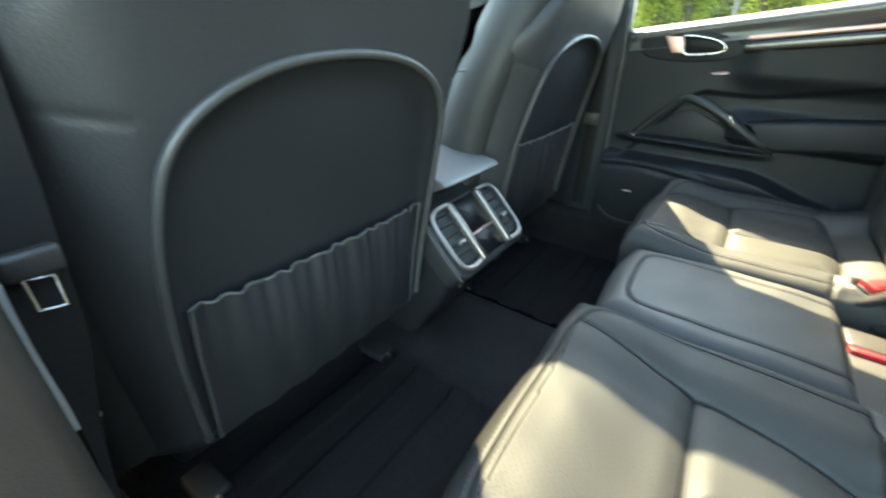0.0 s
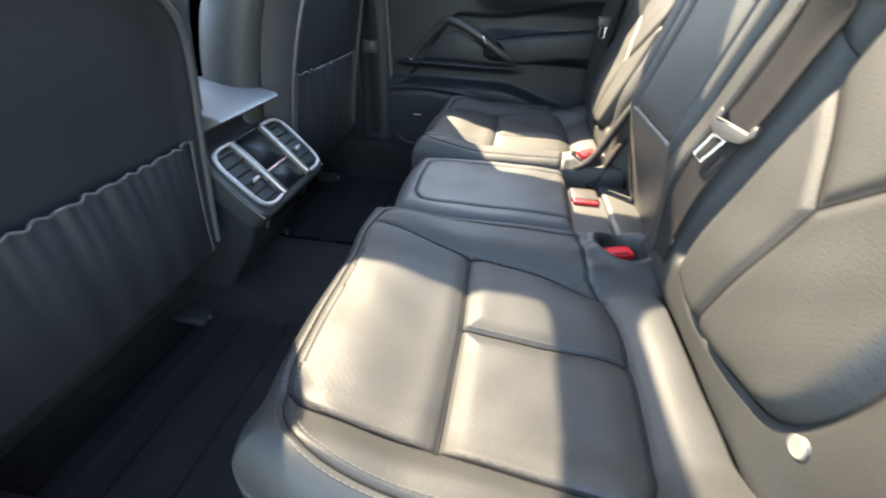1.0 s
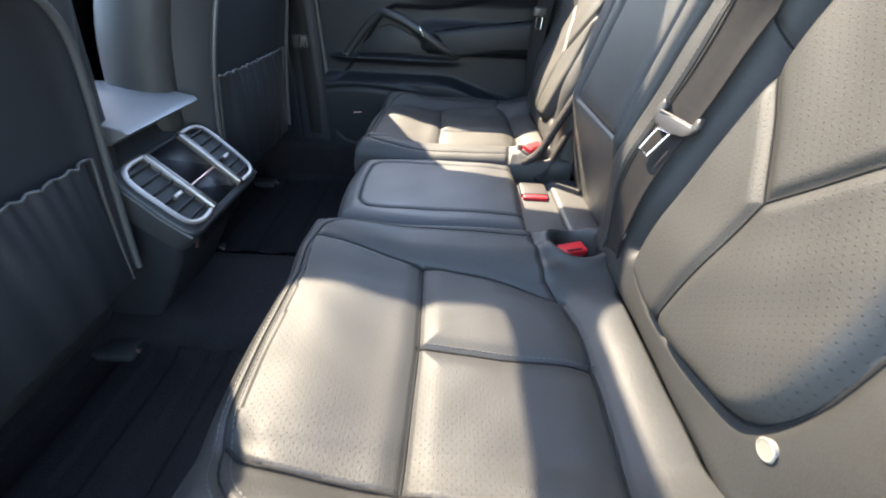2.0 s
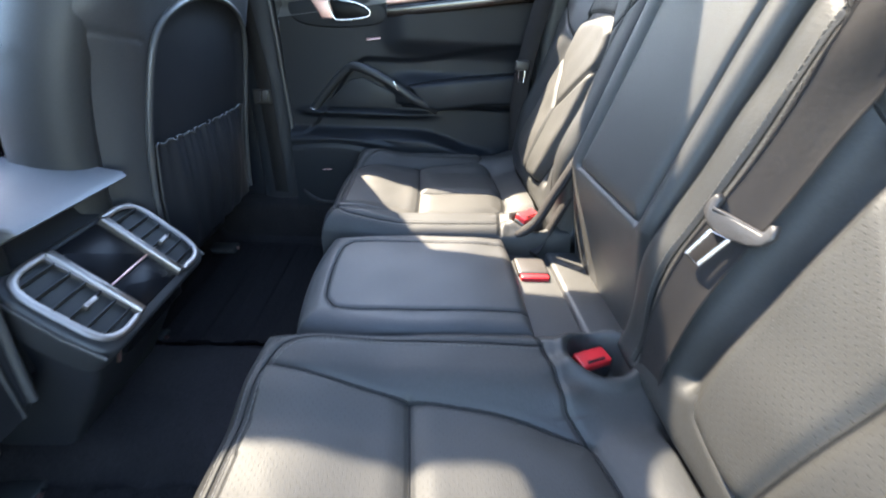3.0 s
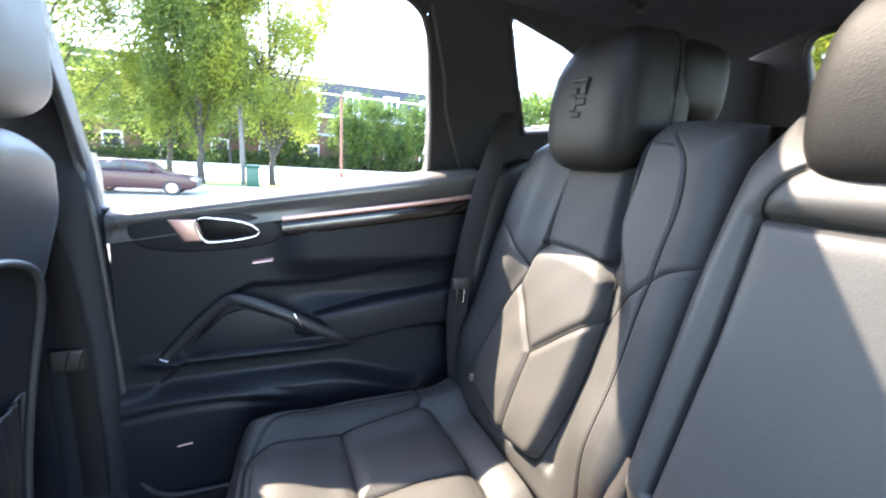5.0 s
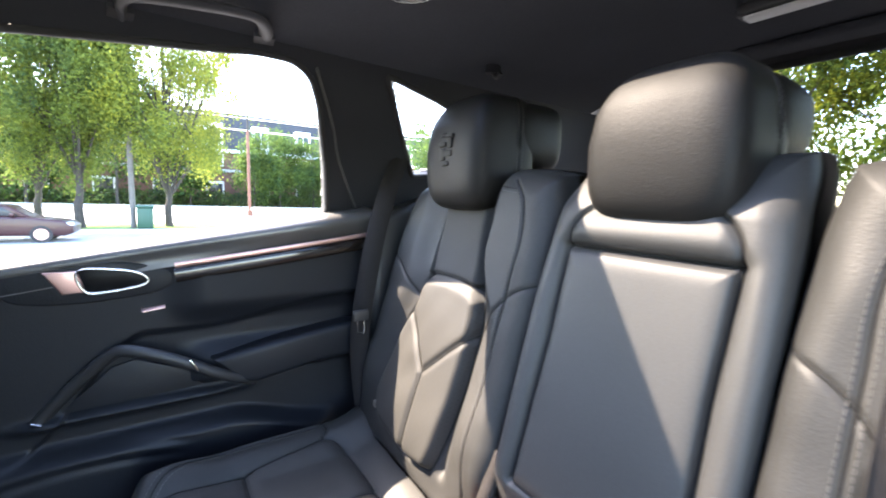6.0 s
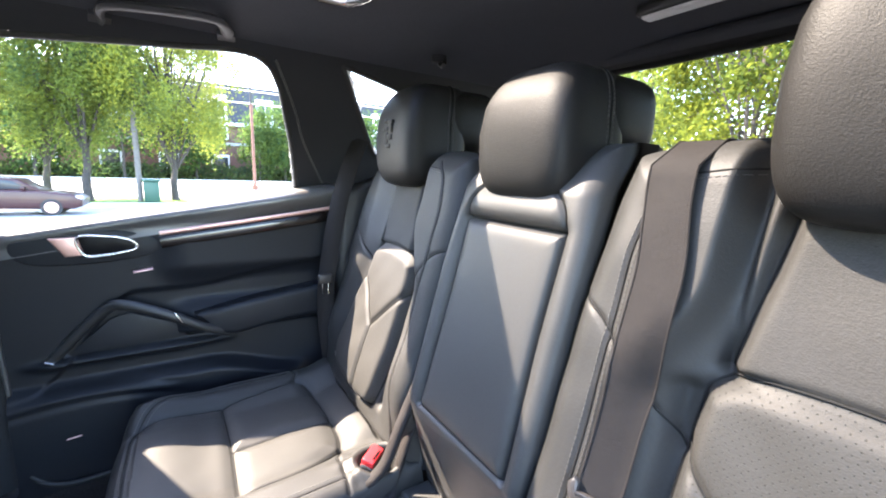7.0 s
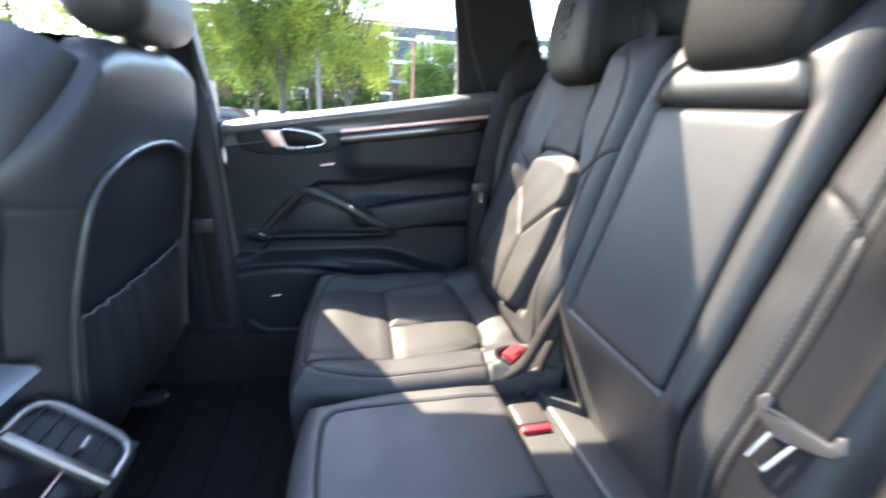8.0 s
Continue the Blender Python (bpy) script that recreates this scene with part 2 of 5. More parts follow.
def prism(points, axis, a, b, r=0.004, seg=2):
    """A polygon given across an axis (0: y,z; 1: x,z; 2: x,y), drawn out along it from a to b, with rounded rims."""
    bm = bmesh.new()
    def at(p, c):
        q = list(p)
        q.insert(axis, c)
        return Vector(q)
    lo = [bm.verts.new(at(p, a)) for p in points]
    hi = [bm.verts.new(at(p, b)) for p in points]
    n = len(points)
    caps = [bm.faces.new(lo), bm.faces.new(hi)]
    for i in range(n):
        bm.faces.new((lo[i], lo[(i + 1) % n], hi[(i + 1) % n], hi[i]))
    bmesh.ops.recalc_face_normals(bm, faces=list(bm.faces))
    if r:
        rim = [e for f in caps for e in f.edges]
        bmesh.ops.bevel(bm, geom=rim, offset=r, segments=seg, profile=0.5, affect="EDGES")
    return bm


def spline(points, n=8, closed=False):
    """Points of a smooth curve through the given ones."""
    p = [Vector(q) for q in points]
    m = len(p)
    out = []
    for i in range(m if closed else m - 1):
        a, b = p[i], p[(i + 1) % m]
        z = p[i - 1] if closed or i else a * 2 - b
        c = p[(i + 2) % m] if closed or i + 2 < m else b * 2 - a
        for k in range(n):
            t = k / n
            out.append(0.5 * ((2 * a) + (b - z) * t + (2 * z - 5 * a + 4 * b - c) * t * t + (3 * a - z - 3 * b + c) * t ** 3))
    if not closed:
        out.append(p[-1])
    return out


def sweep(path, w, h=None, side=None, closed=False, seg=10, square=False):
    """A bar along a path: an ellipse w by h across, or a flat strap if square. side: the direction in which w lies."""
    path = [Vector(p) for p in path]
    h = w if h is None else h
    verts, faces = [], []
    if square:
        c = 0.0012
        ring = [(-w + c, -h), (w - c, -h), (w, -h + c), (w, h - c), (w - c, h), (-w + c, h), (-w, h - c), (-w, -h + c)]
    else:
        ring = [(w * math.cos(2 * math.pi * k / seg), h * math.sin(2 * math.pi * k / seg)) for k in range(seg)]
    m = len(path)
    last = Vector(side) if side is not None else None
    for i, p in enumerate(path):
        a = path[(i - 1) % m] if closed or i else p
        b = path[(i + 1) % m] if closed or i + 1 < m else p
        t = (b - a).normalized()
        if last is None:
            last = t.orthogonal()
        s = (last - t * last.dot(t)).normalized()
        last = Vector(side) if side is not None else s
        u = t.cross(s)
        verts += [p + s * x + u * y for x, y in ring]
    k = len(ring)
    for i in range(m if closed else m - 1):
        j = (i + 1) % m
        for q in range(k):
            faces.append((i * k + q, i * k + (q + 1) % k, j * k + (q + 1) % k, j * k + q))
    if not closed:
        faces.append(tuple(range(k))[::-1])
        faces.append(tuple((m - 1) * k + q for q in range(k)))
    return verts, faces


def smooth(a, b, x):
    t = np.clip((x - a) / (b - a), 0, 1)
    return t * t * (3 - 2 * t)


def dist(u, v, line):
    """Distance of points (u, v) from a broken line."""
    best = np.full(np.shape(u), 9.0)
    for (x0, y0), (x1, y1) in zip(line[:-1], line[1:]):
        dx, dy = x1 - x0, y1 - y0
        k = np.clip(((u - x0) * dx + (v - y0) * dy) / max(dx * dx + dy * dy, 1e-12), 0, 1)
        best = np.minimum(best, np.hypot(u - x0 - k * dx, v - y0 - k * dy))
    return best


def inside(u, v, poly):
    """Which points (u, v) lie in a polygon."""
    res = np.zeros(np.shape(u), bool)
    for (x0, y0), (x1, y1) in zip(poly, poly[1:] + poly[:1]):
        cross = ((y0 > v) != (y1 > v)) & (u < (x1 - x0) * (v - y0) / ((y1 - y0) or 1e-9) + x0)
        res ^= cross
    return res


def curve2(points, n=8, closed=False):
    return [(p.x, p.y) for p in spline([(a, b, 0) for a, b in points], n, closed)]


def grid_normals(P):
    a, b = np.gradient(P, axis=1), np.gradient(P, axis=0)
    n = np.cross(a, b)
    return n / np.maximum(np.linalg.norm(n, axis=2, keepdims=True), 1e-9)


def sheet(P, keep=None, rim=None):
    """(verts, faces, normals) of a grid of points, of the cells that are kept; rim: how far its border is drawn out, as a vector."""
    ny, nx = P.shape[:2]
    flat = P.reshape(-1, 3)
    verts = [tuple(p) for p in flat]
    normals = [tuple(p) for p in grid_normals(P).reshape(-1, 3)]
    faces = []
    for j in range(ny - 1):
        for i in range(nx - 1):
            if keep is None or keep[j, i]:
                a = j * nx + i
                faces.append((a, a + 1, a + nx + 1, a + nx))
    if rim is not None:
        loop = [i for i in range(nx)] + [j * nx + nx - 1 for j in range(1, ny)] + [(ny - 1) * nx + i for i in range(nx - 2, -1, -1)] + [j * nx for j in range(ny - 2, 0, -1)]
        base = len(verts)
        mid = flat.mean(axis=0)
        axis = np.array(rim) / np.linalg.norm(rim)
        for step, shrink in ((0.2, 1.008), (0.6, 1.008), (1.0, 0.97)):
            for q in loop:
                p = mid + (flat[q] - mid) * shrink
                verts.append(tuple(p + np.array(rim) * step))
                o = flat[q] - mid
                o = o - axis * o.dot(axis)
                normals.append(tuple(o / max(np.linalg.norm(o), 1e-9)))
        n = len(loop)
        prev = loop
        for r in range(3):
            cur = [base + r * n + k for k in range(n)]
            for k in range(n):
                faces.append((prev[k], prev[(k + 1) % n], cur[(k + 1) % n], cur[k])[::-1])
            prev = cur
        faces.append(tuple(prev))
    used = sorted({i for f in faces for i in f})
    at = {q: k for k, q in enumerate(used)}
    return [verts[q] for q in used], [tuple(at[i] for i in f) for f in faces], [normals[q] for q in used]


def thick_sheet(P, drop):
    """(verts, faces) of a grid of points with an underside, drop metres lower, and closed edges."""
    ny, nx = P.shape[:2]
    n = nx * ny
    verts = [tuple(p) for p in P.reshape(-1, 3)] + [(x, y, z - drop) for x, y, z in P.reshape(-1, 3)]
    faces = []
    for j in range(ny - 1):
        for i in range(nx - 1):
            a = j * nx + i
            faces += [(a, a + 1, a + nx + 1, a + nx), (n + a + nx, n + a + nx + 1, n + a + 1, n + a)]
    loop = [i for i in range(nx)] + [j * nx + nx - 1 for j in range(1, ny)] + [(ny - 1) * nx + i for i in range(nx - 2, -1, -1)] + [j * nx for j in range(ny - 2, 0, -1)]
    for a, b in zip(loop, loop[1:] + loop[:1]):
        faces.append((b, a, n + a, n + b))
    return verts, faces


def on_grid(P, a, b, out, sign=1):
    """A way to find the surface point of a built grid by two of its coordinates."""
    flat = P.reshape(-1, 3)
    A, B = flat[:, a] * sign, flat[:, b]

    C = flat[:, 3 - a - b]

    def place(u, v):
        d = (A - u) ** 2 + (B - v) ** 2
        near = np.argpartition(d, 14)[:14]
        w = np.exp(-d[near] / (2 * max(float(d[near].mean()), 1e-9)))
        m = np.stack([np.ones(14), A[near] - u, B[near] - v], axis=1)
        k = np.linalg.lstsq(m * w[:, None], C[near] * w, rcond=None)[0]
        q = [0.0, 0.0, 0.0]
        q[a], q[b], q[3 - a - b] = u * sign, v, float(k[0])
        return Vector(q), Vector(out)
    return place


def uneven(u, v, size=0.0012, seed=0):
    """Slow swells and creases of a soft cover."""
    return size * (np.sin(u * 31 + 3 * np.sin(v * 17 + seed) + seed) * np.sin(v * 27 + 2 * np.sin(u * 19)) + 0.5 * np.sin(u * 67 + v * 53 + seed))


def stitches(line, place, length=0.0045, gap=0.0022, wide=0.0007):
    """A row of small raised stitches along a line (u, v); place gives the point on the surface and the way out of it."""
    verts, faces = [], []
    pts = [Vector((a, b, 0)) for a, b in line]
    run, need = 0.0, 0.0
    for a, b in zip(pts[:-1], pts[1:]):
        d = (b - a).length
        if d < 1e-6:
            continue
        t = (b - a) / d
        while need < run + d:
            c = a + t * (need - run)
            p0, out = place(c.x - t.x * length / 2, c.y - t.y * length / 2)
            p1, _ = place(c.x + t.x * length / 2, c.y + t.y * length / 2)
            way = (p1 - p0).normalized()
            s = way.cross(out).normalized() * wide
            k = len(verts)
            top = out * 0.0009
            for p in (p0, p1):
                verts += [p - s - out * 0.0005, p + s - out * 0.0005, p + s * 0.6 + top, p - s * 0.6 + top]
            faces += [(k, k + 1, k + 5, k + 4), (k + 1, k + 2, k + 6, k + 5), (k + 2, k + 3, k + 7, k + 6), (k + 3, k, k + 4, k + 7), (k + 3, k + 2, k + 1, k), (k + 4, k + 5, k + 6, k + 7)]
            need += length + gap
        run += d
    return verts, faces


def seam(line, place, root, r=0.0011, closed=False):
    """A seam that follows a line on a built surface: a tube coloured as crease shade."""
    if closed:
        line = list(line) + [line[0]]
    pts = []
    for a, b in zip(line[:-1], line[1:]):
        n = max(1, int(math.hypot(b[0] - a[0], b[1] - a[1]) / 0.004))
        pts += [(a[0] + (b[0] - a[0]) * k / n, a[1] + (b[1] - a[1]) * k / n) for k in range(n)]
    pts.append(line[-1])
    path = []
    for u, v in pts:
        p, out = place(u, v)
        if not path or (p - path[-1]).length > 0.0015:
            path.append(p + out * 0.0002)
    part("seam", sweep(path, r, seg=6), SEAMSHADE, root)


# ---- the car's shell ----
GROUND = -0.47
BACK = lambda z: -0.26 * (z - 0.50)          # the front of the centre backrest


def shell(name, geometry, mat, label, cat="car interior", smooth=True):
    return tagged(part(name, geometry, mat, None, smooth=smooth), label, cat, kind="structure")


# floor with a tunnel, footwells and a rise below the bench
gx, gy = np.meshgrid(np.linspace(-0.78, 0.78, 79), np.linspace(0.30, 2.4, 106))
gz = 0.07 * (1 - smooth(0.10, 0.20, np.abs(gx))) + 0.20 * (1 - smooth(0.33, 0.42, gy)) + 0.10 * smooth(0.70, 0.76, np.abs(gx)) + 0.12 * smooth(1.6, 2.1, gy)
gz += 0.10 * smooth(0.93, 1.0, gy) * smooth(0.1, 0.2, np.abs(gx)) * (1 - smooth(1.15, 1.2, gy))
shell("floor", thick_sheet(np.dstack([gx, gy, gz]), 0.03), CARPET, "black loop carpet over the cabin floor and tunnel", "floor")
shell("underfloor", rbox(-0.80, 0.80, -1.34, 0.345, 0.02, 0.075, 0.008), CARPET, "dark underfloor below the rear bench", "floor")
shell("cargo_floor", rbox(-0.72, 0.72, -1.35, -0.16, 0.36, 0.40, 0.01), CARPET, "flat black carpeted load floor behind the rear seats", "floor")

def roof_z(x):
    return 1.262 - 0.105 * (np.abs(x) / 0.66) ** 2.6


ROOF_HOLES = [[(-0.385, 0.005), (0.385, 0.005), (0.385, 0.60), (-0.385, 0.60)], [(-0.385, 0.68), (0.385, 0.68), (0.385, 1.20), (-0.385, 1.20)]]


def soften(poly, r=0.05, n=5):
    """A polygon with rounded corners."""
    out = []
    m = len(poly)
    for i, p in enumerate(poly):
        p = Vector((*p, 0))
        a = Vector((*poly[i - 1], 0)) - p
        b = Vector((*poly[(i + 1) % m], 0)) - p
        k = min(r, a.length * 0.45, b.length * 0.45)
        a, b = p + a.normalized() * k, p + b.normalized() * k
        for j in range(n + 1):
            t = j / n
            q = a * (1 - t) ** 2 + p * 2 * t * (1 - t) + b * t * t
            out.append((q.x, q.y))
    return out


ROOF_HOLES = [soften(h, 0.07) for h in ROOF_HOLES]
gx, gy = np.meshgrid(np.linspace(-0.605, 0.605, 124), np.linspace(-0.735, 1.36, 210))
cx, cy = (gx[1:, 1:] + gx[:-1, :-1]) / 2, (gy[1:, 1:] + gy[:-1, :-1]) / 2
keep = ~(inside(cx, cy, ROOF_HOLES[0]) | inside(cx, cy, ROOF_HOLES[1]))
droop = lambda y: -0.05 * smooth(1.0, 1.4, y)
gz = roof_z(gx) + droop(gy)
shell("ceiling", sheet(np.dstack([gx, gy, gz]), keep), HEADLINER, "dark grey cloth headliner with a glass roof opening", "ceiling")
shell("roof_skin", sheet(np.dstack([gx * 1.02, gy, gz + 0.035]), keep), PAINT, "painted outer roof skin round the glass panels", "roof")
for hole, lab in zip(ROOF_HOLES, ("rear", "front")):
    fr = thing("sunroof_panel", (0, sum(p[1] for p in hole) / len(hole), 1.25), "tinted glass roof panel in a dark frame with a bright edge", "sunroof", "roof panels", "structure")
    n = len(hole)
    verts, faces = [], []
    for z in (-0.004, 0.04):
        verts += [(x, y, float(roof_z(x)) + z) for x, y in hole]
    for i in range(n):
        faces.append((i, (i + 1) % n, n + (i + 1) % n, n + i))
    part("reveal", (verts, faces), TRIM, fr)
    part("frame", sweep([(x, y, float(roof_z(x)) - 0.002) for x, y in hole], 0.008, 0.006, closed=True), CHROME if lab == "rear" else TRIM, fr, "thin satin edge")
    part("pane", ([(x, y, float(roof_z(x)) + 0.037) for x, y in hole], [tuple(range(n))]), ROOFGLASS, fr, "tinted glass", smooth=False)


def side_x(z):
    return 0.805 - 0.60 * np.clip(z - 0.82, 0, 1)


REAR_WINDOW = soften([(0.716, 0.742), (0.045, 0.850), (0.070, 0.964), (0.097, 1.05), (0.110, 1.095), (0.135, 1.142), (0.173, 1.163), (0.239, 1.164), (0.337, 1.153), (0.425, 1.145), (0.573, 1.130), (0.727, 1.110)], 0.02)
QUARTER = soften([(-0.028, 1.172), (-0.170, 0.958), (-0.53, 1.0), (-0.50, 1.04), (-0.44, 1.071), (-0.177, 1.142)], 0.012)
FRONT_WINDOW = soften([(0.86, 0.735), (1.72, 0.70), (1.66, 0.86), (1.40, 1.08), (0.86, 1.11)], 0.04)
LEFT_DOORWAY = soften([(0.69, 0.10), (0.10, 0.10), (-0.06, 0.60), (0.05, 1.05), (0.16, 1.15), (0.45, 1.15), (0.735, 1.12)], 0.05)


def flare(p):
    """The outer opening reaches higher than the inner lining."""
    return (p[0], p[1] + 0.075 * float(smooth(0.90, 1.1, p[1])))


def body_side(name, sign, holes, label, z0):
    gy, gz = np.meshgrid(np.linspace(-1.30, 2.05, 420), np.linspace(z0, 1.186, int((1.186 - z0) / 0.0085)))
    cy, cz = (gy[1:, 1:] + gy[:-1, :-1]) / 2, (gz[1:, 1:] + gz[:-1, :-1]) / 2
    keep = (cy > -0.79 - (1.22 - cz) * 1.0) & (cy < 1.36 + (1.22 - cz) * 1.55)
    for h in holes:
        keep &= ~inside(cy, cz, h)
    x = side_x(gz)
    inner = sheet(np.dstack([sign * x, gy, gz]), keep)
    keep = (cy > -0.79 - (1.22 - cz) * 1.0) & (cy < 1.36 + (1.22 - cz) * 1.55)
    for h in holes:
        keep &= ~inside(cy, cz, [flare(p) for p in h])
    outer = sheet(np.dstack([sign * (x + 0.045), gy, gz]), keep)
    ob = shell(name, inner, PILLAR, label, "car interior")
    shell("body_panel", outer, PAINT, "painted outer side of the car body", "car body")
    return ob


body_side("side_trim_right", 1, [REAR_WINDOW, QUARTER, FRONT_WINDOW], "dark pillar and roof rail trim round the side windows", 0.68)
body_side("side_trim_left", -1, [LEFT_DOORWAY, QUARTER, FRONT_WINDOW], "dark pillar and roof rail trim round the open doorway", 0.05)


def pane_of(name, poly, sign, label):
    w = thing(name, (sign * 0.8, sum(p[0] for p in poly) / len(poly), 0.95), label, "window", "side windows", "structure")
    n = len(poly)
    g = part("pane", ([(sign * (float(side_x(z)) + 0.022), y, z) for y, z in poly], [tuple(range(n))]), GLASS, w, smooth=False)
    g.visible_shadow = False
    part("window_seal", sweep([(sign * (float(side_x(z)) + 0.004), y, z) for y, z in poly], 0.008, 0.007, closed=True, side=(sign, 0, 0)), RUBBER, w)
    rev, k = [], len(poly)
    rev += [(sign * (float(side_x(z)) - 0.004), y, z) for y, z in poly]
    rev += [(sign * (float(side_x(z)) + 0.047), y, flare((y, z))[1]) for y, z in poly]
    part("reveal", (rev, [(i, (i + 1) % k, k + (i + 1) % k, k + i) for i in range(k)]), TRIM, w)
    return w


pane_of("window_1", REAR_WINDOW, 1, "clear side window of the rear door with rounded rear corner")
pane_of("window_2", QUARTER, 1, "small wedge shaped quarter window beside the luggage space")
pane_of("window_3", FRONT_WINDOW, 1, "clear side window of the front passenger door")
pane_of("window_4", QUARTER, -1, "small wedge shaped quarter window beside the luggage space")
pane_of("window_5", FRONT_WINDOW, -1, "clear side window of the front driver door")

# bright edge and lining that follow the rear corner of the side window
tagged(part("trim", sweep(spline([(0.600, 0.129, 1.156), (0.660, 0.074, 1.054), (0.703, 0.044, 0.98), (0.774, -0.03, 0.86), (0.795, -0.046, 0.826)], 8), 0.0022, 0.0038), PIPING, None), "thin grey door seal lip along the rear pillar", "trim", kind="structure")

# tailgate with its window
gx, gz = np.meshgrid(np.linspace(-0.70, 0.70, 141), np.linspace(0.38, 1.265, 90))
cx, cz = (gx[1:, 1:] + gx[:-1, :-1]) / 2, (gz[1:, 1:] + gz[:-1, :-1]) / 2
TAIL = soften([(-0.56, 0.86), (0.56, 0.86), (0.49, 1.228), (-0.49, 1.228)], 0.05)
TAIL_OUT = [(x, z + 0.06 * (z > 1.1)) for x, z in TAIL]
tail_y = lambda z: -0.757 - (1.25 - z) * 0.98
keep = ~inside(cx, cz, TAIL)
shell("tailgate", sheet(np.dstack([gx, tail_y(gz), gz]), keep), TRIM, "black plastic lining of the closed tailgate", "tailgate")
keep = ~inside(cx, cz, TAIL_OUT)
shell("tailgate_skin", sheet(np.dstack([gx, tail_y(gz) - 0.05, gz]), keep), PAINT, "painted outer skin of the tailgate", "tailgate")
tw = thing("window_6", (0, -0.95, 1.0), "wide sloping rear window in the tailgate", "window", kind="structure")
part("pane", ([(x, tail_y(z) - 0.02, z) for x, z in TAIL], [tuple(range(len(TAIL)))]), GLASS, tw, smooth=False).visible_shadow = False
part("window_frame", sweep([(x, tail_y(z), z) for x, z in TAIL], 0.012, 0.008, closed=True), RUBBER, tw)
shell("rear_header", rbox(-0.58, 0.58, -0.765, -0.695, 1.243, 1.262, 0.009), HEADLINER, "padded roof edge above the rear window", "ceiling")

# windscreen, dashboard and bulkhead close the front
ws = thing("window_7", (0, 1.7, 1.0), "sloping windscreen above the dashboard", "window", kind="structure")
part("pane", ([(-0.58, 1.36, 1.165), (0.58, 1.36, 1.165), (0.74, 2.02, 0.77), (-0.74, 2.02, 0.77)], [(0, 1, 2, 3)]), GLASS, ws, smooth=False).visible_shadow = False
shell("dashboard", prism([(1.55, 0.42), (1.52, 0.60), (1.58, 0.72), (1.72, 0.77), (2.05, 0.75), (2.3, 0.70), (2.3, 0.10), (1.75, 0.12)], 0, -0.78, 0.78, 0.02), TRIM, "black grained dashboard below the windscreen", "dashboard")
shell("wheel_arch_left", prism([(-0.16, 0.05), (-0.16, 0.50), (-0.35, 0.62), (-1.3, 0.62), (-1.3, 0.05)], 0, -0.80, -0.70, 0.03), TRIM, "black lining over the rear wheel arch", "car interior")
shell("wheel_arch_right", prism([(-0.16, 0.05), (-0.16, 0.50), (-0.35, 0.62), (-1.3, 0.62), (-1.3, 0.05)], 0, 0.70, 0.80, 0.03), TRIM, "black lining over the rear wheel arch", "car interior")
shell("door_step_right", rbox(0.715, 0.82, -0.1, 2.0, -0.05, 0.150, 0.030, 4), CARPET, "black carpeted door step along the cabin edge", "car interior")
shell("door_step_left", rbox(-0.86, -0.70, -0.1, 2.0, -0.05, 0.085, 0.02), TRIM, "black plastic door step of the open door", "car interior")
shell("front_door_right", rbox(0.775, 0.83, 0.80, 2.0, 0.08, 0.735, 0.02), DOORSKIN, "black lining of the closed front passenger door", "car door")
shell("front_sill_right", rbox(0.74, 0.85, 0.82, 1.75, 0.69, 0.735, 0.018), SILL, "soft black top edge of the front door", "car door")

shell("rear_side_pad", prism([(-0.055, 0.10), (-0.052, 0.60), (-0.06, 0.84), (-0.20, 0.90), (-0.20, 0.10)], 0, 0.705, 0.80, 0.02, 3), TRIM, "black padded panel between the rear seat and the door opening", "car interior")

# pillars between front and rear doors
bp = thing("b_pillar_right", (0.76, 0.75, 0.1), "dark padded door pillar with a grey seal edge", "car pillar", kind="structure")
part("pillar_cover", sweep(spline([(0.785, 0.755, 0.06), (0.78, 0.75, 0.3), (0.775, 0.752, 0.55), (0.775, 0.762, 0.77), (0.790, 0.778, 0.85), (0.71, 0.79, 0.99), (0.612, 0.80, 1.16)], 6), 0.062, 0.035, side=(0, 1, 0), seg=16), PILLAR, bp)
# paler than the lower seal: the highlight is put into its colour
part("door_seal", sweep(spline([(0.62, 0.725, 1.12), (0.700, 0.724, 0.986), (0.765, 0.726, 0.855), (0.755, 0.704, 0.72), (0.752, 0.690, 0.45), (0.745, 0.683, 0.28)], 8), 0.005, 0.005), PIPING, bp, "rubber seal coloured grey for the highlight along it")
part("door_seal", sweep(spline([(0.745, 0.683, 0.28), (0.730, 0.672, 0.205), (0.712, 0.62, 0.162), (0.708, 0.50, 0.158), (0.708, 0.20, 0.158)], 8), 0.006, 0.006), RUBBER, bp, "black rubber seal along the step")
fb = thing("front_seat_belt", (0.715, 0.79, 0.25), "black seat belt hanging against the door pillar", "seat belt", "seat belts")
part("webbing", sweep(spline([(0.60, 0.772, 1.08), (0.665, 0.768, 0.90), (0.715, 0.748, 0.60), (0.722, 0.742, 0.45), (0.73, 0.742, 0.18)], 6), 0.023, 0.0012, side=(0.25, 1, 0), square=True), WEBBING, fb)
part("tongue", rbox(0.706, 0.716, 0.725, 0.775, 0.465, 0.505, 0.004), TONGUE, fb, "black tongue with bright metal edges")
for dy in (-0.016, 0.004):
    part("metal_edge", sweep([(0.703, 0.742 + dy, 0.503), (0.703, 0.750 + dy, 0.474)], 0.0012), CHROME, fb, "bright metal edge")

lp = thing("b_pillar_left", (-0.77, 0.73, 0.1), "padded door pillar beside the driver seat, lit by daylight", "car pillar", kind="structure")
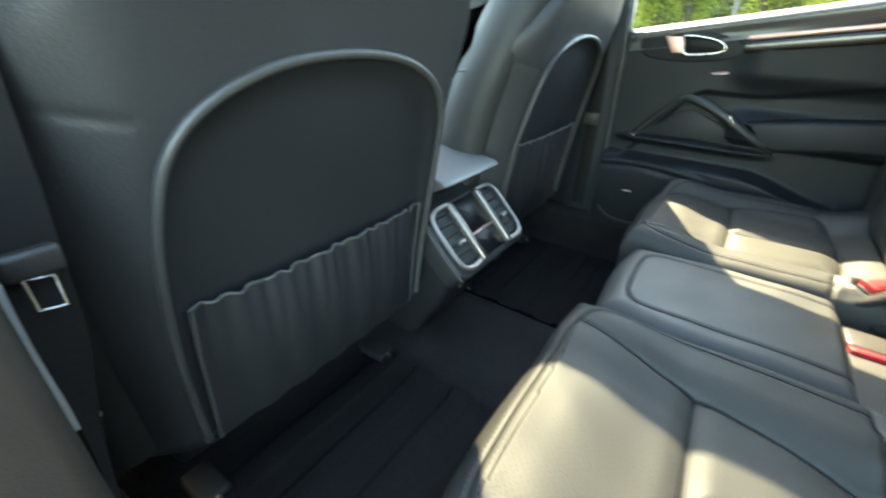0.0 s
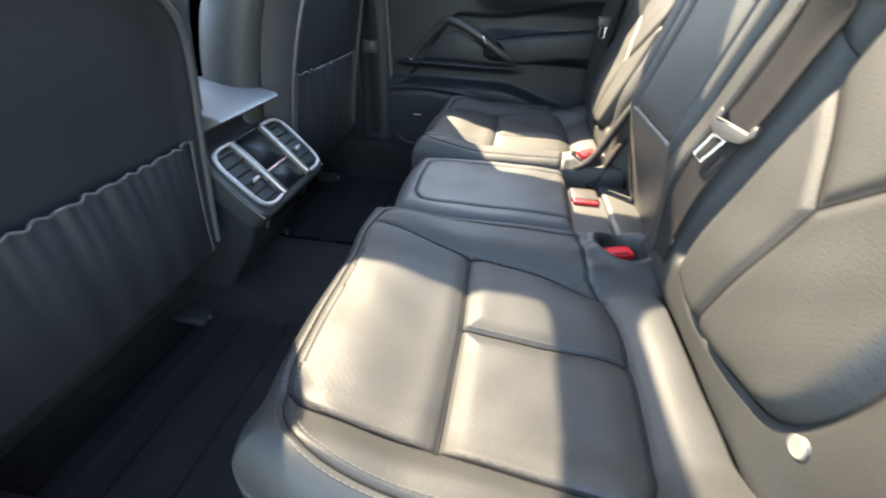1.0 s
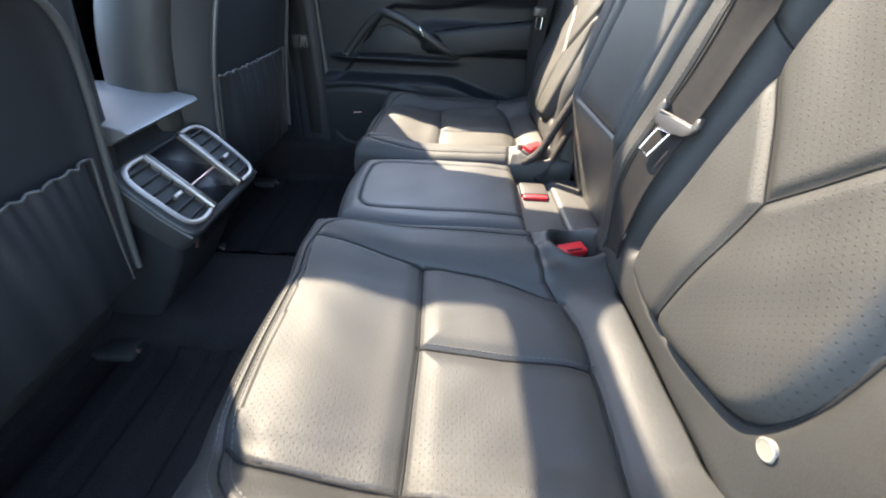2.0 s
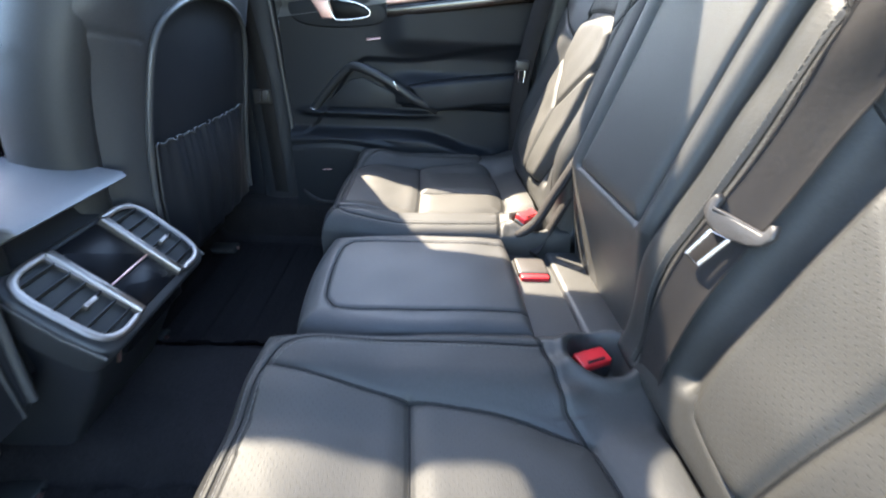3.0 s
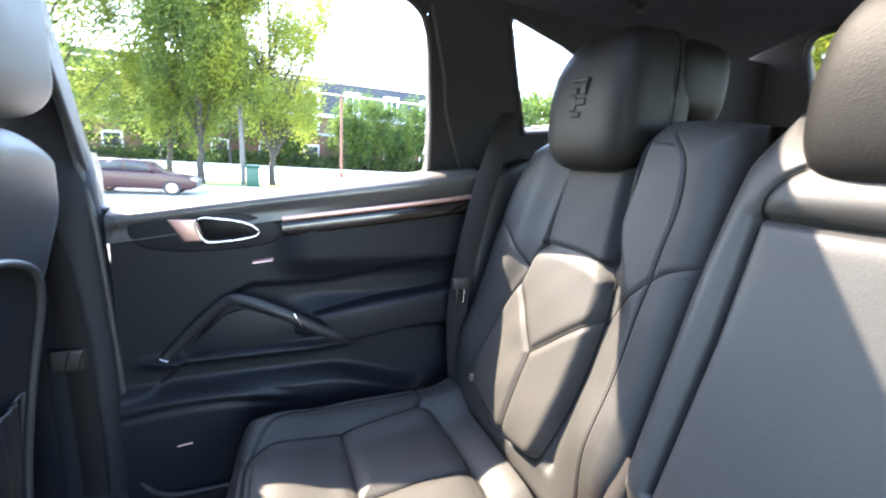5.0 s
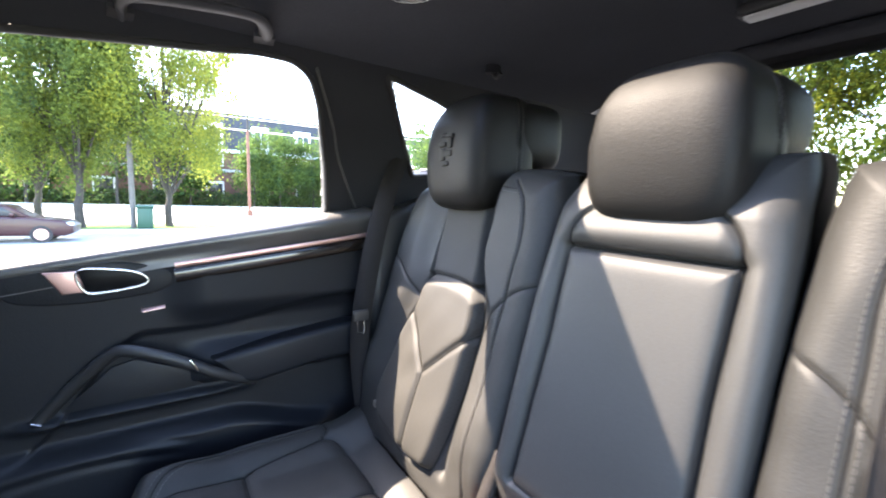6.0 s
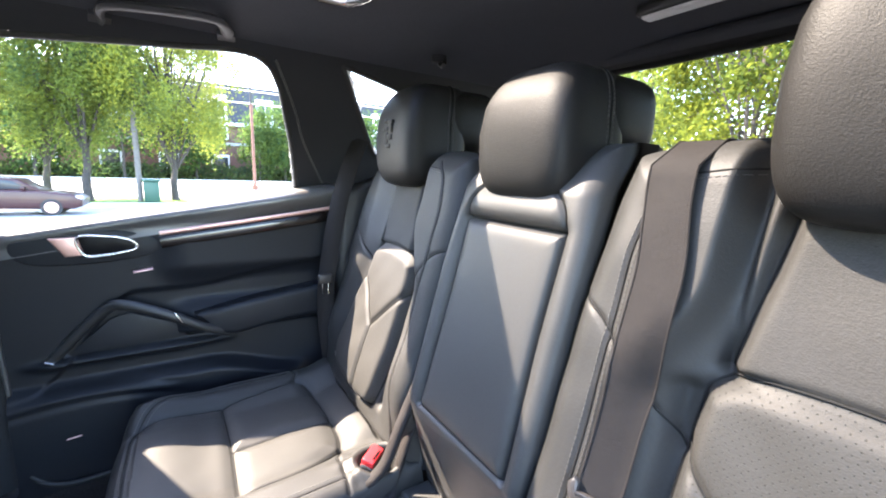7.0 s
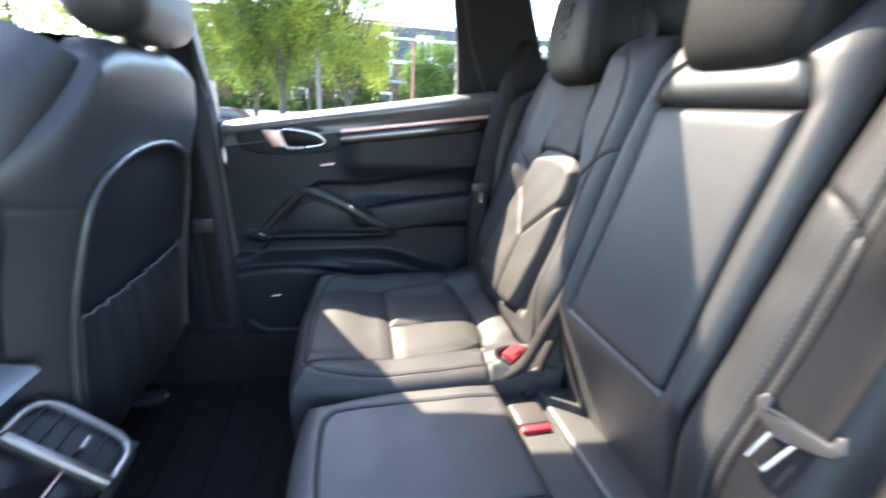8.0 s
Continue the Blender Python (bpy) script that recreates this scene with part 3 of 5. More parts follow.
part("pillar_cover", sweep(spline([(-0.80, 0.735, 0.04), (-0.80, 0.735, 0.3), (-0.795, 0.742, 0.55), (-0.79, 0.755, 0.80), (-0.72, 0.785, 0.98), (-0.622, 0.80, 1.16)], 6), 0.065, 0.05, side=(0, 1, 0), seg=16), PILLAR, lp)
part("lower_trim", prism([(-0.730, 0.05), (-0.732, 0.62), (-0.80, 0.68), (-0.86, 0.60), (-0.86, 0.05)], 1, 0.60, 0.80, 0.012), WARMTRIM, lp)
lb = thing("driver_seat_belt", (-0.71, 0.72, 0.4), "black seat belt with a metal tongue hanging beside the driver seat", "seat belt", "seat belts")
edge_a = spline([(-0.655, 0.76, 1.05), (-0.705, 0.745, 0.80), (-0.720, 0.725, 0.60), (-0.723, 0.722, 0.52), (-0.722, 0.722, 0.45), (-0.724, 0.722, 0.38), (-0.729, 0.724, 0.30)], 6)
edge_b = spline([(-0.610, 0.765, 1.05), (-0.662, 0.75, 0.80), (-0.682, 0.732, 0.60), (-0.691, 0.728, 0.51), (-0.702, 0.730, 0.45), (-0.714, 0.734, 0.38), (-0.722, 0.738, 0.30)], 6)
ribbon, n = [], len(edge_a)
for a, b in zip(edge_a, edge_b):
    ribbon += [a, b, b + Vector((0, 0.0014, 0)), a + Vector((0, 0.0014, 0))]
faces = [(4 * k + c, 4 * k + (c + 1) % 4, 4 * k + 4 + (c + 1) % 4, 4 * k + 4 + c) for k in range(n - 1) for c in range(4)] + [(3, 2, 1, 0), (4 * n - 4, 4 * n - 3, 4 * n - 2, 4 * n - 1)]
part("webbing", (ribbon, faces), WEBBING, lb, smooth=False)
# added white strip, stands in for sunlit sill and ground behind the belt
part("bright_gap_strip", rbox(-0.762, -0.698, 0.802, 0.83, 0.36, 0.56, 0.004), PAINT, lp, "pale strip added for the sunlit gap beside the belt")
part("tongue", rbox(-0.722, -0.686, 0.714, 0.726, 0.57, 0.592, 0.005), TONGUE, lb, "black tongue body")
part("metal_loop", sweep([(-0.712, 0.716, 0.572), (-0.712, 0.714, 0.548), (-0.696, 0.714, 0.545), (-0.696, 0.716, 0.570)], 0.0016, closed=True), CHROME, lb, "bright metal loop")

# ---- rear bench: two outer cushions, a centre cushion ----
def outer_cushion(s, root):
    inner = curve2([(0.222, 0.452), (0.235, 0.38), (0.25, 0.286), (0.268, 0.17), (0.30, 0.085)], 5)
    outer = curve2([(0.545, 0.445), (0.562, 0.41), (0.575, 0.284), (0.592, 0.17), (0.600, 0.115)], 5)
    rear = curve2([(0.30, 0.085), (0.37, 0.072), (0.53, 0.075), (0.58, 0.088), (0.600, 0.115)], 4)
    cross = [(0.250, 0.286), (0.40, 0.281), (0.575, 0.284)]
    mid = [(0.40, 0.281), (0.412, 0.18), (0.415, 0.072)]
    welt = curve2([(0.178, 0.115), (0.172, 0.25), (0.178, 0.40), (0.215, 0.452), (0.30, 0.462), (0.43, 0.462), (0.535, 0.452), (0.605, 0.405), (0.632, 0.30), (0.636, 0.12)], 6)
    pocket_edge = [(0.15, 0.118), (0.262, 0.105), (0.30, 0.085)]
    corner = [(0.600, 0.115), (0.625, 0.10), (0.66, 0.105)]
    insert = inner + rear[1:] + outer[::-1]

    def height(u, v):
        z = 0.318 + uneven(u, v, 0.0005, s) + 0.028 * smooth(0.12, 0.20, np.abs(u - 0.415)) + 0.018 * smooth(0.30, 0.42, v)
        d = np.minimum.reduce([dist(u, v, inner), dist(u, v, outer), dist(u, v, rear)])
        z = z + 0.008 * (1 - np.exp(-(d / 0.022) ** 2))
        q = np.minimum(dist(u, v, cross), dist(u, v, mid))
        z = z + np.where(inside(u, v, insert), 0.007 * (1 - np.exp(-(q / 0.016) ** 2)) - 0.004, 0)
        for line, deep, w in ((inner, 0.004, 0.004), (outer, 0.004, 0.004), (rear, 0.005, 0.005), (cross, 0.004, 0.0035), (mid, 0.003, 0.003), (pocket_edge, 0.004, 0.004), (corner, 0.004, 0.004)):
            z = z - deep * np.exp(-(dist(u, v, line) / w) ** 2)
        z = z - 0.0025 * np.exp(-(dist(u, v, welt) / 0.003) ** 2)
        z = z + (0.016 * (1 - smooth(0.0, 0.085, v)) - 0.035 * (1 - smooth(-0.004, 0.010, v))) * smooth(0.27, 0.33, u)
        # soft creases beside the front edge and the well for the buckle
        z = z + 0.0012 * np.sin(u * 95 + 2 * np.sin(v * 30)) * np.exp(-((v - 0.40) / 0.03) ** 2) * smooth(0.46, 0.52, u)
        r = np.hypot((u - 0.192) / 0.042, (v - 0.042) / 0.046)
        z = z - 0.05 * (1 - smooth(0.62, 0.95, r)) + 0.006 * np.exp(-((r - 1.12) / 0.16) ** 2)
        z = z + 0.003 * np.sin((u - 0.203) * 160) * np.exp(-((v - 0.10) / 0.018) ** 2) * (u < 0.27)
        return z

    S, T = np.meshgrid(np.linspace(-1, 1, 241), np.linspace(-1, 1, 221))
    front = smooth(-0.1, 1.0, T)
    U = 0.420 + np.where(S > 0, 0.247, 0.279) * S * np.sqrt(1 - np.where(S > 0, 0.62, 0.25) * np.abs(S) * front * T * T / 2)
    V = 0.230 + np.where(T > 0, 0.262, 0.255) * T * np.sqrt(1 - np.where(S > 0, 0.42, 0.24) * S * S / 2 * smooth(-0.1, 0.7, T))
    de = np.minimum.reduce([(1 - np.abs(S)) * 0.276, (1 - T) * 0.25 * 1.3, (1 + T) * 0.25])
    R = 0.030 - 0.018 * smooth(-0.7, -0.95, T) + 0.025 * smooth(0.0, 0.8, T)
    Z = height(U, V) - R * (1 - np.sqrt(1 - (1 - np.clip(de / R, 0, 1)) ** 2))
    P = np.dstack([s * U, V, Z])
    cu, cv = (U[1:, 1:] + U[:-1, :-1]) / 2, (V[1:, 1:] + V[:-1, :-1]) / 2
    isin = inside(cu, cv, insert)
    frontp = isin & (cv > 0.283)
    rear_a = isin & (cv <= 0.283) & (cu < 0.411)
    rear_b = isin & (cv <= 0.283) & (cu >= 0.411)
    root = part("seat_cushion", sheet(P, ~isin, rim=(0, -0.02, -0.22)), BOLSTER, root, "smooth charcoal leather cushion")
    part("front_panel", sheet(P, frontp), PERF_FLAT, root, "perforated leather panel")
    part("rear_panel", sheet(P, rear_a), PERF_FLAT, root, "perforated leather panel")
    part("rear_panel", sheet(P, rear_b), PERF_FLAT, root, "perforated leather panel")

    place = on_grid(P, 0, 1, (0, 0, 1), s)
    inset = [(0.415 + (u - 0.415) * 0.965, 0.2 + (v - 0.2) * 0.972) for u, v in welt]
    part("stitching", stitches(inset, place), THREAD, root)
    part("stitching", stitches([(0.415 + (u - 0.415) * 1.030, 0.2 + (v - 0.2) * 1.024) for u, v in welt], place), THREAD, root)
    for line in (inner, outer, rear, cross, mid, welt, pocket_edge, corner):
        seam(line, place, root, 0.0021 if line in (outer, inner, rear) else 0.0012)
    part("stitching", stitches([(a, b - 0.006) for a, b in mid_line(mid, -1)], place), THREAD, root)
    return root


def mid_line(line, sign):
    return [(u + 0.006 * sign, v) for u, v in line]


SEAT_L = thing("rear_car_seat", (-0.41, 0.05, 0.10), "charcoal leather outer rear seat with perforated panels, in sun", "car seat", "rear seats")
SEAT_R = thing("rear_car_seat", (0.41, 0.05, 0.10), "charcoal leather outer rear seat with a bright patch of sun", "car seat", "rear seats")
SEAT_C = thing("rear_car_seat", (0, 0.05, 0.10), "narrow charcoal leather middle seat with folded armrest in its backrest", "car seat", "rear seats")
outer_cushion(-1, SEAT_L)
outer_cushion(1, SEAT_R)


def centre_cushion():
    root = SEAT_C
    line = curve2([(-0.100, 0.115), (-0.100, 0.36), (-0.085, 0.408), (-0.04, 0.418), (0.04, 0.418), (0.085, 0.408), (0.100, 0.36), (0.100, 0.115)], 6)

    def height(u, v):
        z = 0.347 + uneven(u, v, 0.0006, 4) + 0.006 * np.cos(np.clip(u / 0.145, -1, 1) * math.pi / 2) - 0.004 * smooth(0.2, 0.1, v)
        return z - 0.0032 * np.exp(-(dist(u, v, line) / 0.003) ** 2)

    S, T = np.meshgrid(np.linspace(-1, 1, 141), np.linspace(-1, 1, 161))
    U = 0.143 * S * np.sqrt(1 - 0.16 * np.clip(T, 0, 1) ** 4)
    V = 0.285 + 0.175 * T * np.sqrt(1 - 0.12 * S * S * smooth(-0.1, 0.7, T))
    de = np.minimum.reduce([(1 - np.abs(S)) * 0.143, (1 - T) * 0.175, (1 + T) * 0.175])
    R = 0.022 + 0.018 * smooth(0.1, 0.8, T)
    Z = height(U, V) - R * (1 - np.sqrt(1 - (1 - np.clip(de / R, 0, 1)) ** 2))
    P = np.dstack([U, V, Z])
    cu, cv = (U[1:, 1:] + U[:-1, :-1]) / 2, (V[1:, 1:] + V[:-1, :-1]) / 2
    isin = inside(cu, cv, line)
    root = part("seat_cushion", sheet(P, ~isin, rim=(0, -0.01, -0.22)), LEATHER, root, "smooth leather middle cushion")
    part("seat_panel", sheet(P, isin), LEATHER, root)
    place = on_grid(P, 0, 1, (0, 0, 1))
    part("stitching", stitches([(u * 1.06, 0.28 + (v - 0.28) * 1.03) for u, v in line], place), THREAD, root)
    seam(line, place, root)
    part("rear_strip", rbox(-0.146, 0.146, -0.085, 0.120, 0.17, 0.301, 0.010, 4), LEATHER, SEAT_C, "flat leather strip")
    part("strip_pad", rbox(-0.143, 0.143, -0.075, 0.024, 0.28, 0.312, 0.010, 4), LEATHER, SEAT_C, "raised leather pad")
    part("base_board", rbox(-0.30, 0.30, -0.150, -0.115, 0.15, 0.52, 0.006), VINYL, SEAT_C)


centre_cushion()


# ---- rear backrests ----
SEATBACK = lambda z: -0.045 - 0.28 * (z - 0.54)


def outer_back(s, root):
    insert = curve2([(0.302, 0.715), (0.335, 0.735), (0.41, 0.74), (0.475, 0.735), (0.503, 0.71), (0.515, 0.66), (0.542, 0.60), (0.558, 0.52), (0.562, 0.455), (0.540, 0.408), (0.48, 0.390), (0.40, 0.381), (0.345, 0.386), (0.310, 0.404), (0.296, 0.48), (0.293, 0.57), (0.294, 0.65), (0.297, 0.69)], 4, True)
    stem = [(0.410, 0.545), (0.408, 0.47), (0.405, 0.381)]
    arm_i, arm_o = [(0.410, 0.545), (0.345, 0.605), (0.294, 0.648)], [(0.410, 0.545), (0.46, 0.60), (0.513, 0.655)]
    col_i, col_o = curve2([(0.312, 0.735), (0.322, 0.80), (0.335, 0.90), (0.34, 0.95)], 5), curve2([(0.482, 0.737), (0.486, 0.80), (0.492, 0.90), (0.495, 0.95)], 5)
    facing = curve2([(0.255, 0.936), (0.222, 0.90), (0.207, 0.84), (0.207, 0.76), (0.208, 0.66), (0.209, 0.54), (0.211, 0.42), (0.213, 0.36)], 6)
    slash = curve2([(0.292, 0.640), (0.235, 0.705), (0.195, 0.75), (0.150, 0.772)], 5)
    across = curve2([(0.245, 0.920), (0.30, 0.927), (0.36, 0.931), (0.44, 0.931), (0.50, 0.923)], 4)
    slash_o = [(0.515, 0.675), (0.56, 0.71), (0.615, 0.745), (0.66, 0.765)]

    def height(u, v):
        a = np.abs(u - 0.405)
        ob = 0.095 + 0.060 * smooth(0.74, 0.50, v)
        y = SEATBACK(v) + uneven(u, v, 0.0009, 2 + s) + 0.044 * (smooth(0.098, 0.098 + 0.115 - 0.090 * smooth(0.64, 0.82, v), 0.405 - u) + 0.5 * smooth(ob, ob + 0.075, u - 0.405)) * smooth(0.37, 0.52, v)
        y = y + 0.012 * np.exp(-((v - 0.44) / 0.10) ** 2)
        rim = dist(u, v, insert + insert[:1])
        isin = inside(u, v, insert)
        y = y + np.where(isin, 0.019 * (1 - np.exp(-(rim / 0.012) ** 2)), 0.0)
        q = np.minimum.reduce([dist(u, v, stem), dist(u, v, arm_i), dist(u, v, arm_o)])
        y = y - np.where(isin, 0.0055 * np.exp(-(q / 0.0075) ** 2), 0)
        cq = np.minimum(dist(u, v, col_i), dist(u, v, col_o))
        y = y - 0.019 * np.exp(-(cq / 0.0085) ** 2)
        y = y + 0.015 * smooth(0.306, 0.318, u) * smooth(0.505, 0.490, u) * smooth(0.724, 0.742, v)
        y = y - 0.014 * np.exp(-(dist(u, v, [(0.288, 0.41), (0.284, 0.70)]) / 0.012) ** 2)
        y = y - 0.004 * np.exp(-(rim / 0.005) ** 2)
        for line, deep, w in ((facing, 0.0028, 0.003), (slash, 0.003, 0.004), (slash_o, 0.003, 0.004)):
            y = y - deep * np.exp(-(dist(u, v, line) / w) ** 2)
        return y

    S, T = np.meshgrid(np.linspace(-1, 1, 221), np.linspace(-1, 1, 261))
    up = np.clip(T, 0, 1)
    U = 0.408 + 0.258 * S * np.sqrt(1 - 0.36 * up ** 5 * np.where(S > 0, 1.0, 0.35))
    V = 0.645 + 0.315 * T * np.sqrt(1 - 0.10 * S ** 4 * (1 + 1.2 * (S > 0)) * (T > 0))
    de = np.minimum.reduce([(1 - np.abs(S)) * 0.258, (1 - np.abs(T)) * 0.315])
    R = 0.034 + 0.016 * smooth(0.2, 0.9, T)
    Y = height(U, V) - R * (1 - np.sqrt(1 - (1 - np.clip(de / R, 0, 1)) ** 2))
    P = np.dstack([s * U, Y, V])
    cu, cv = (U[1:, 1:] + U[:-1, :-1]) / 2, (V[1:, 1:] + V[:-1, :-1]) / 2
    isin = inside(cu, cv, insert)
    above = isin & (cv > 0.545 + np.where(cu < 0.41, (0.41 - cu) * 0.72, (cu - 0.41) * 1.05))
    low_i, low_o = isin & ~above & (cu < 0.409), isin & ~above & (cu >= 0.409)
    column = ~isin & (cv > 0.74) & (cu > 0.318) & (cu < 0.489)
    root = part("backrest", sheet(P, ~isin & ~column, rim=(0, -0.11, 0)), BOLSTER, root, "charcoal leather backrest")
    part("shoulder_panel", sheet(P, above), PERF_BACK, root, "perforated shield shaped panel")
    part("lumbar_panel", sheet(P, low_i), PERF_BACK, root, "perforated panel")
    part("lumbar_panel", sheet(P, low_o), PERF_BACK, root, "perforated panel")
    part("upper_panel", sheet(P, column), UPPERSKIN, root, "matt grained leather panel")

    place = on_grid(P, 0, 2, Vector((0, 1, 0.25)).normalized(), s)
    part("stitching", stitches([(u + 0.006, v) for u, v in facing], place), THREAD, root)
    seam(insert, place, root, 0.0014, closed=True)
    for line in (stem, arm_i, arm_o, col_i, col_o, facing, slash, slash_o, across):
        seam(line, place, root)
    part("stitching", stitches([(u, v - 0.006) for u, v in across], place), THREAD, root)
    part("stitching", stitches([(u - 0.006, v) for u, v in facing], place), THREAD, root)
    return lambda u, v: float(height(np.array([u]), np.array([v]))[0])


outer_back(1, SEAT_R)
LEFT_BACK = outer_back(-1, SEAT_L)


def centre_back():
    root = SEAT_C
    frame_line = [(-0.112, 0.505), (-0.106, 0.70), (-0.108, 0.838), (0.108, 0.838), (0.106, 0.70), (0.112, 0.505)]
    cap = curve2([(-0.080, 0.892), (-0.094, 0.880), (-0.105, 0.862), (-0.108, 0.838)], 4)
    cap2 = [(-u, v) for u, v in cap]
    hinge = [(-0.112, 0.503), (0.112, 0.503)]

    def height(u, v):
        y = BACK(v) + 0.004
        isin = inside(u, v, frame_line) & (v > 0.505)
        d = dist(u, v, frame_line + frame_line[:1])
        y = y + np.where(isin, 0.004 * (1 - np.exp(-(d / 0.012) ** 2)), (0.008 - 0.004 * smooth(0.52, 0.49, v)) * (1 - np.exp(-(d / 0.014) ** 2)))
        y = y - 0.012 * np.exp(-(dist(u, v, frame_line) / 0.0042) ** 2) - 0.004 * np.exp(-(dist(u, v, hinge) / 0.004) ** 2)
        y = y - 0.006 * np.exp(-(np.minimum(dist(u, v, cap), dist(u, v, cap2)) / 0.004) ** 2)
        y = y + 0.0035 * np.exp(-((v - 0.862) / 0.016) ** 2) * (1 - smooth(0.085, 0.102, np.abs(u)))
        y = y - 0.50 * np.clip(0.500 - v, 0, 1)
        return y - 0.035 * smooth(0.885, 0.96, v)

    S, T = np.meshgrid(np.linspace(-1, 1, 161), np.linspace(-1, 1, 261))
    U = 0.149 * S * np.sqrt(1 - 0.24 * np.clip(T, 0, 1) ** 6)
    V = 0.625 + 0.335 * T
    de = np.minimum.reduce([(1 - np.abs(S)) * 0.149, (1 - np.abs(T)) * 0.335])
    R = 0.020 + 0.015 * smooth(0.3, 0.9, T)
    Y = height(U, V) - R * (1 - np.sqrt(1 - (1 - np.clip(de / R, 0, 1)) ** 2))
    P = np.dstack([U, Y, V])
    cu, cv = (U[1:, 1:] + U[:-1, :-1]) / 2, (V[1:, 1:] + V[:-1, :-1]) / 2
    isin = inside(cu, cv, frame_line)
    low = (cv < 0.503) & (np.abs(cu) < 0.112)
    root = part("backrest", sheet(P, ~isin & ~low, rim=(0, -0.10, 0)), LEATHER, root, "smooth leather backrest")
    part("armrest_panel", sheet(P, isin), LEATHER, root, "smooth leather armrest panel")
    part("hinge_cover", sheet(P, low), LEATHER, root)
    place = on_grid(P, 0, 2, Vector((0, 1, 0.25)).normalized())
    for line in (frame_line, hinge, cap, cap2):
        seam(line, place, root)


centre_back()


def thread_row(path, out, length=0.0045, gap=0.0025, wide=0.0008):
    """Small raised stitches along a path in space; out: the way out of the surface at each of its points."""
    verts, faces, run = [], [], 0.0
    for a, b, o in zip(path[:-1], path[1:], out):
        a, b, o = Vector(a), Vector(b), Vector(o).normalized()
        d = (b - a).length
        if d < 1e-6:
            continue
        way = (b - a) / d
        while run < d:
            p0, p1 = a + way * run, a + way * (run + length)
            s = way.cross(o).normalized() * wide
            k = len(verts)
            for p in (p0, p1):
                verts += [p - s - o * 0.001, p + s - o * 0.001, p + s * 0.6 + o * 0.0008, p - s * 0.6 + o * 0.0008]
            faces += [(k, k + 1, k + 5, k + 4), (k + 1, k + 2, k + 6, k + 5), (k + 2, k + 3, k + 7, k + 6), (k + 3, k, k + 4, k + 7), (k + 3, k + 2, k + 1, k), (k + 4, k + 5, k + 6, k + 7)]
            run += length + gap
        run -= d
    return verts, faces


def head_restraint(x, y, z, w, h, d, label, badge=False):
    """A padded head restraint: a front cushion that is widest below its middle and leans back at the top, a rear shell, posts and a sewn seam."""
    root = thing("head_restraint", (x, y, z - h / 2), label, "head restraint", "rear head restraints")
    f = lambda c, power: math.copysign(abs(c) ** power, c)

    def point(th, ph, w, h, d, y0, z0, power):
        cp, sp = f(math.cos(ph), power), f(math.sin(ph), power)
        a, b, c = cp * f(math.cos(th), power), cp * f(math.sin(th), power), sp
        k = 1 - 0.13 * max(0, -c - 0.15) ** 2 - 0.24 * max(0, c + 0.1) ** 2.4
        swell = 0.004 * math.cos(min(1.0, abs(a)) * math.pi / 2) * max(0.0, b)
        return Vector((x + a * w / 2 * k, y + y0 + b * d / 2 * (1 - 0.16 * max(0, c) ** 2) - 0.030 * max(0, c) ** 2 - 0.010 * max(0, -c) ** 3 + swell, z + z0 + c * h / 2))

    def block(w, h, d, y0, z0, power, n=56, m=40):
        verts, faces = [], []
        for j in range(m + 1):
            ph = -math.pi / 2 + math.pi * j / m
            verts += [point(2 * math.pi * i / n, ph, w, h, d, y0, z0, power) for i in range(n)]
        for j in range(m):
            for i in range(n):
                faces.append((j * n + i, j * n + (i + 1) % n, (j + 1) * n + (i + 1) % n, (j + 1) * n + i))
        return verts, faces
    cushion = part("cushion", block(w, h, d, 0, 0, 0.36), HEADLEATHER, root)
    part("back_shell", block(w * 1.0, h * 0.62, d * 0.95, -d * 0.55, h * 0.17, 0.42), HEADLEATHER, root, "smooth rear shell")
    # the seam runs over the cushion from side to side, with a row of stitches before and behind it
    for back, name in ((-0.14, "seam"), (-0.10, "stitching"), (-0.18, "stitching")):
        path, out = [], []
        for k in range(61):
            a = math.pi * (-0.28 + 1.56 * k / 60)
            th = math.asin(max(-0.9, min(0.9, back))) if math.cos(a) > 0 else math.pi - math.asin(back)
            c = f(math.sin(a), 0.36)
            cp = f(abs(math.cos(a)), 0.36)
            kk = 1 - 0.13 * max(0, -c - 0.15) ** 2 - 0.24 * max(0, c + 0.1) ** 2.4
            side = math.copysign(1, math.cos(a))
            p = Vector((x + side * cp * w / 2 * kk, y + back * d * (1 - 0.16 * max(0, c) ** 2) - 0.030 * max(0, c) ** 2 - 0.010 * max(0, -c) ** 3, z + c * h / 2))
            o = (p - Vector((x, p.y, z))).normalized()
            path.append(p + o * 0.0004)
            out.append(o)
        if name == "seam":
            part("seam", sweep(path, 0.0012, seg=6), SEAMSHADE, cushion)
        else:
            part("stitching", thread_row(path, out), THREAD, cushion)
    for dx in (-w * 0.22, w * 0.22):
        part("post", sweep([(x + dx, y - 0.045, z - h * 0.40), (x + dx, y - 0.042, z - h * 0.5 - 0.06)], 0.006), CHROME, root, "metal post")
    if badge:
        # a plain pressed shield mark
        for bx, bz, bw, bh in ((-0.012, 0.028, 0.012, 0.004), (0.008, 0.030, 0.009, 0.004), (-0.014, 0.014, 0.008, 0.010), (0.010, 0.012, 0.012, 0.005), (-0.010, -0.006, 0.012, 0.006), (0.009, -0.008, 0.009, 0.012), (0.0, -0.026, 0.012, 0.005)):
            part("pressed_mark", rbox(x + bx - bw, x + bx + bw, y + d / 2 - 0.010, y + d / 2 + 0.0058, z + bz - bh, z + bz + bh, 0.002, 2), HEADLEATHER, cushion)
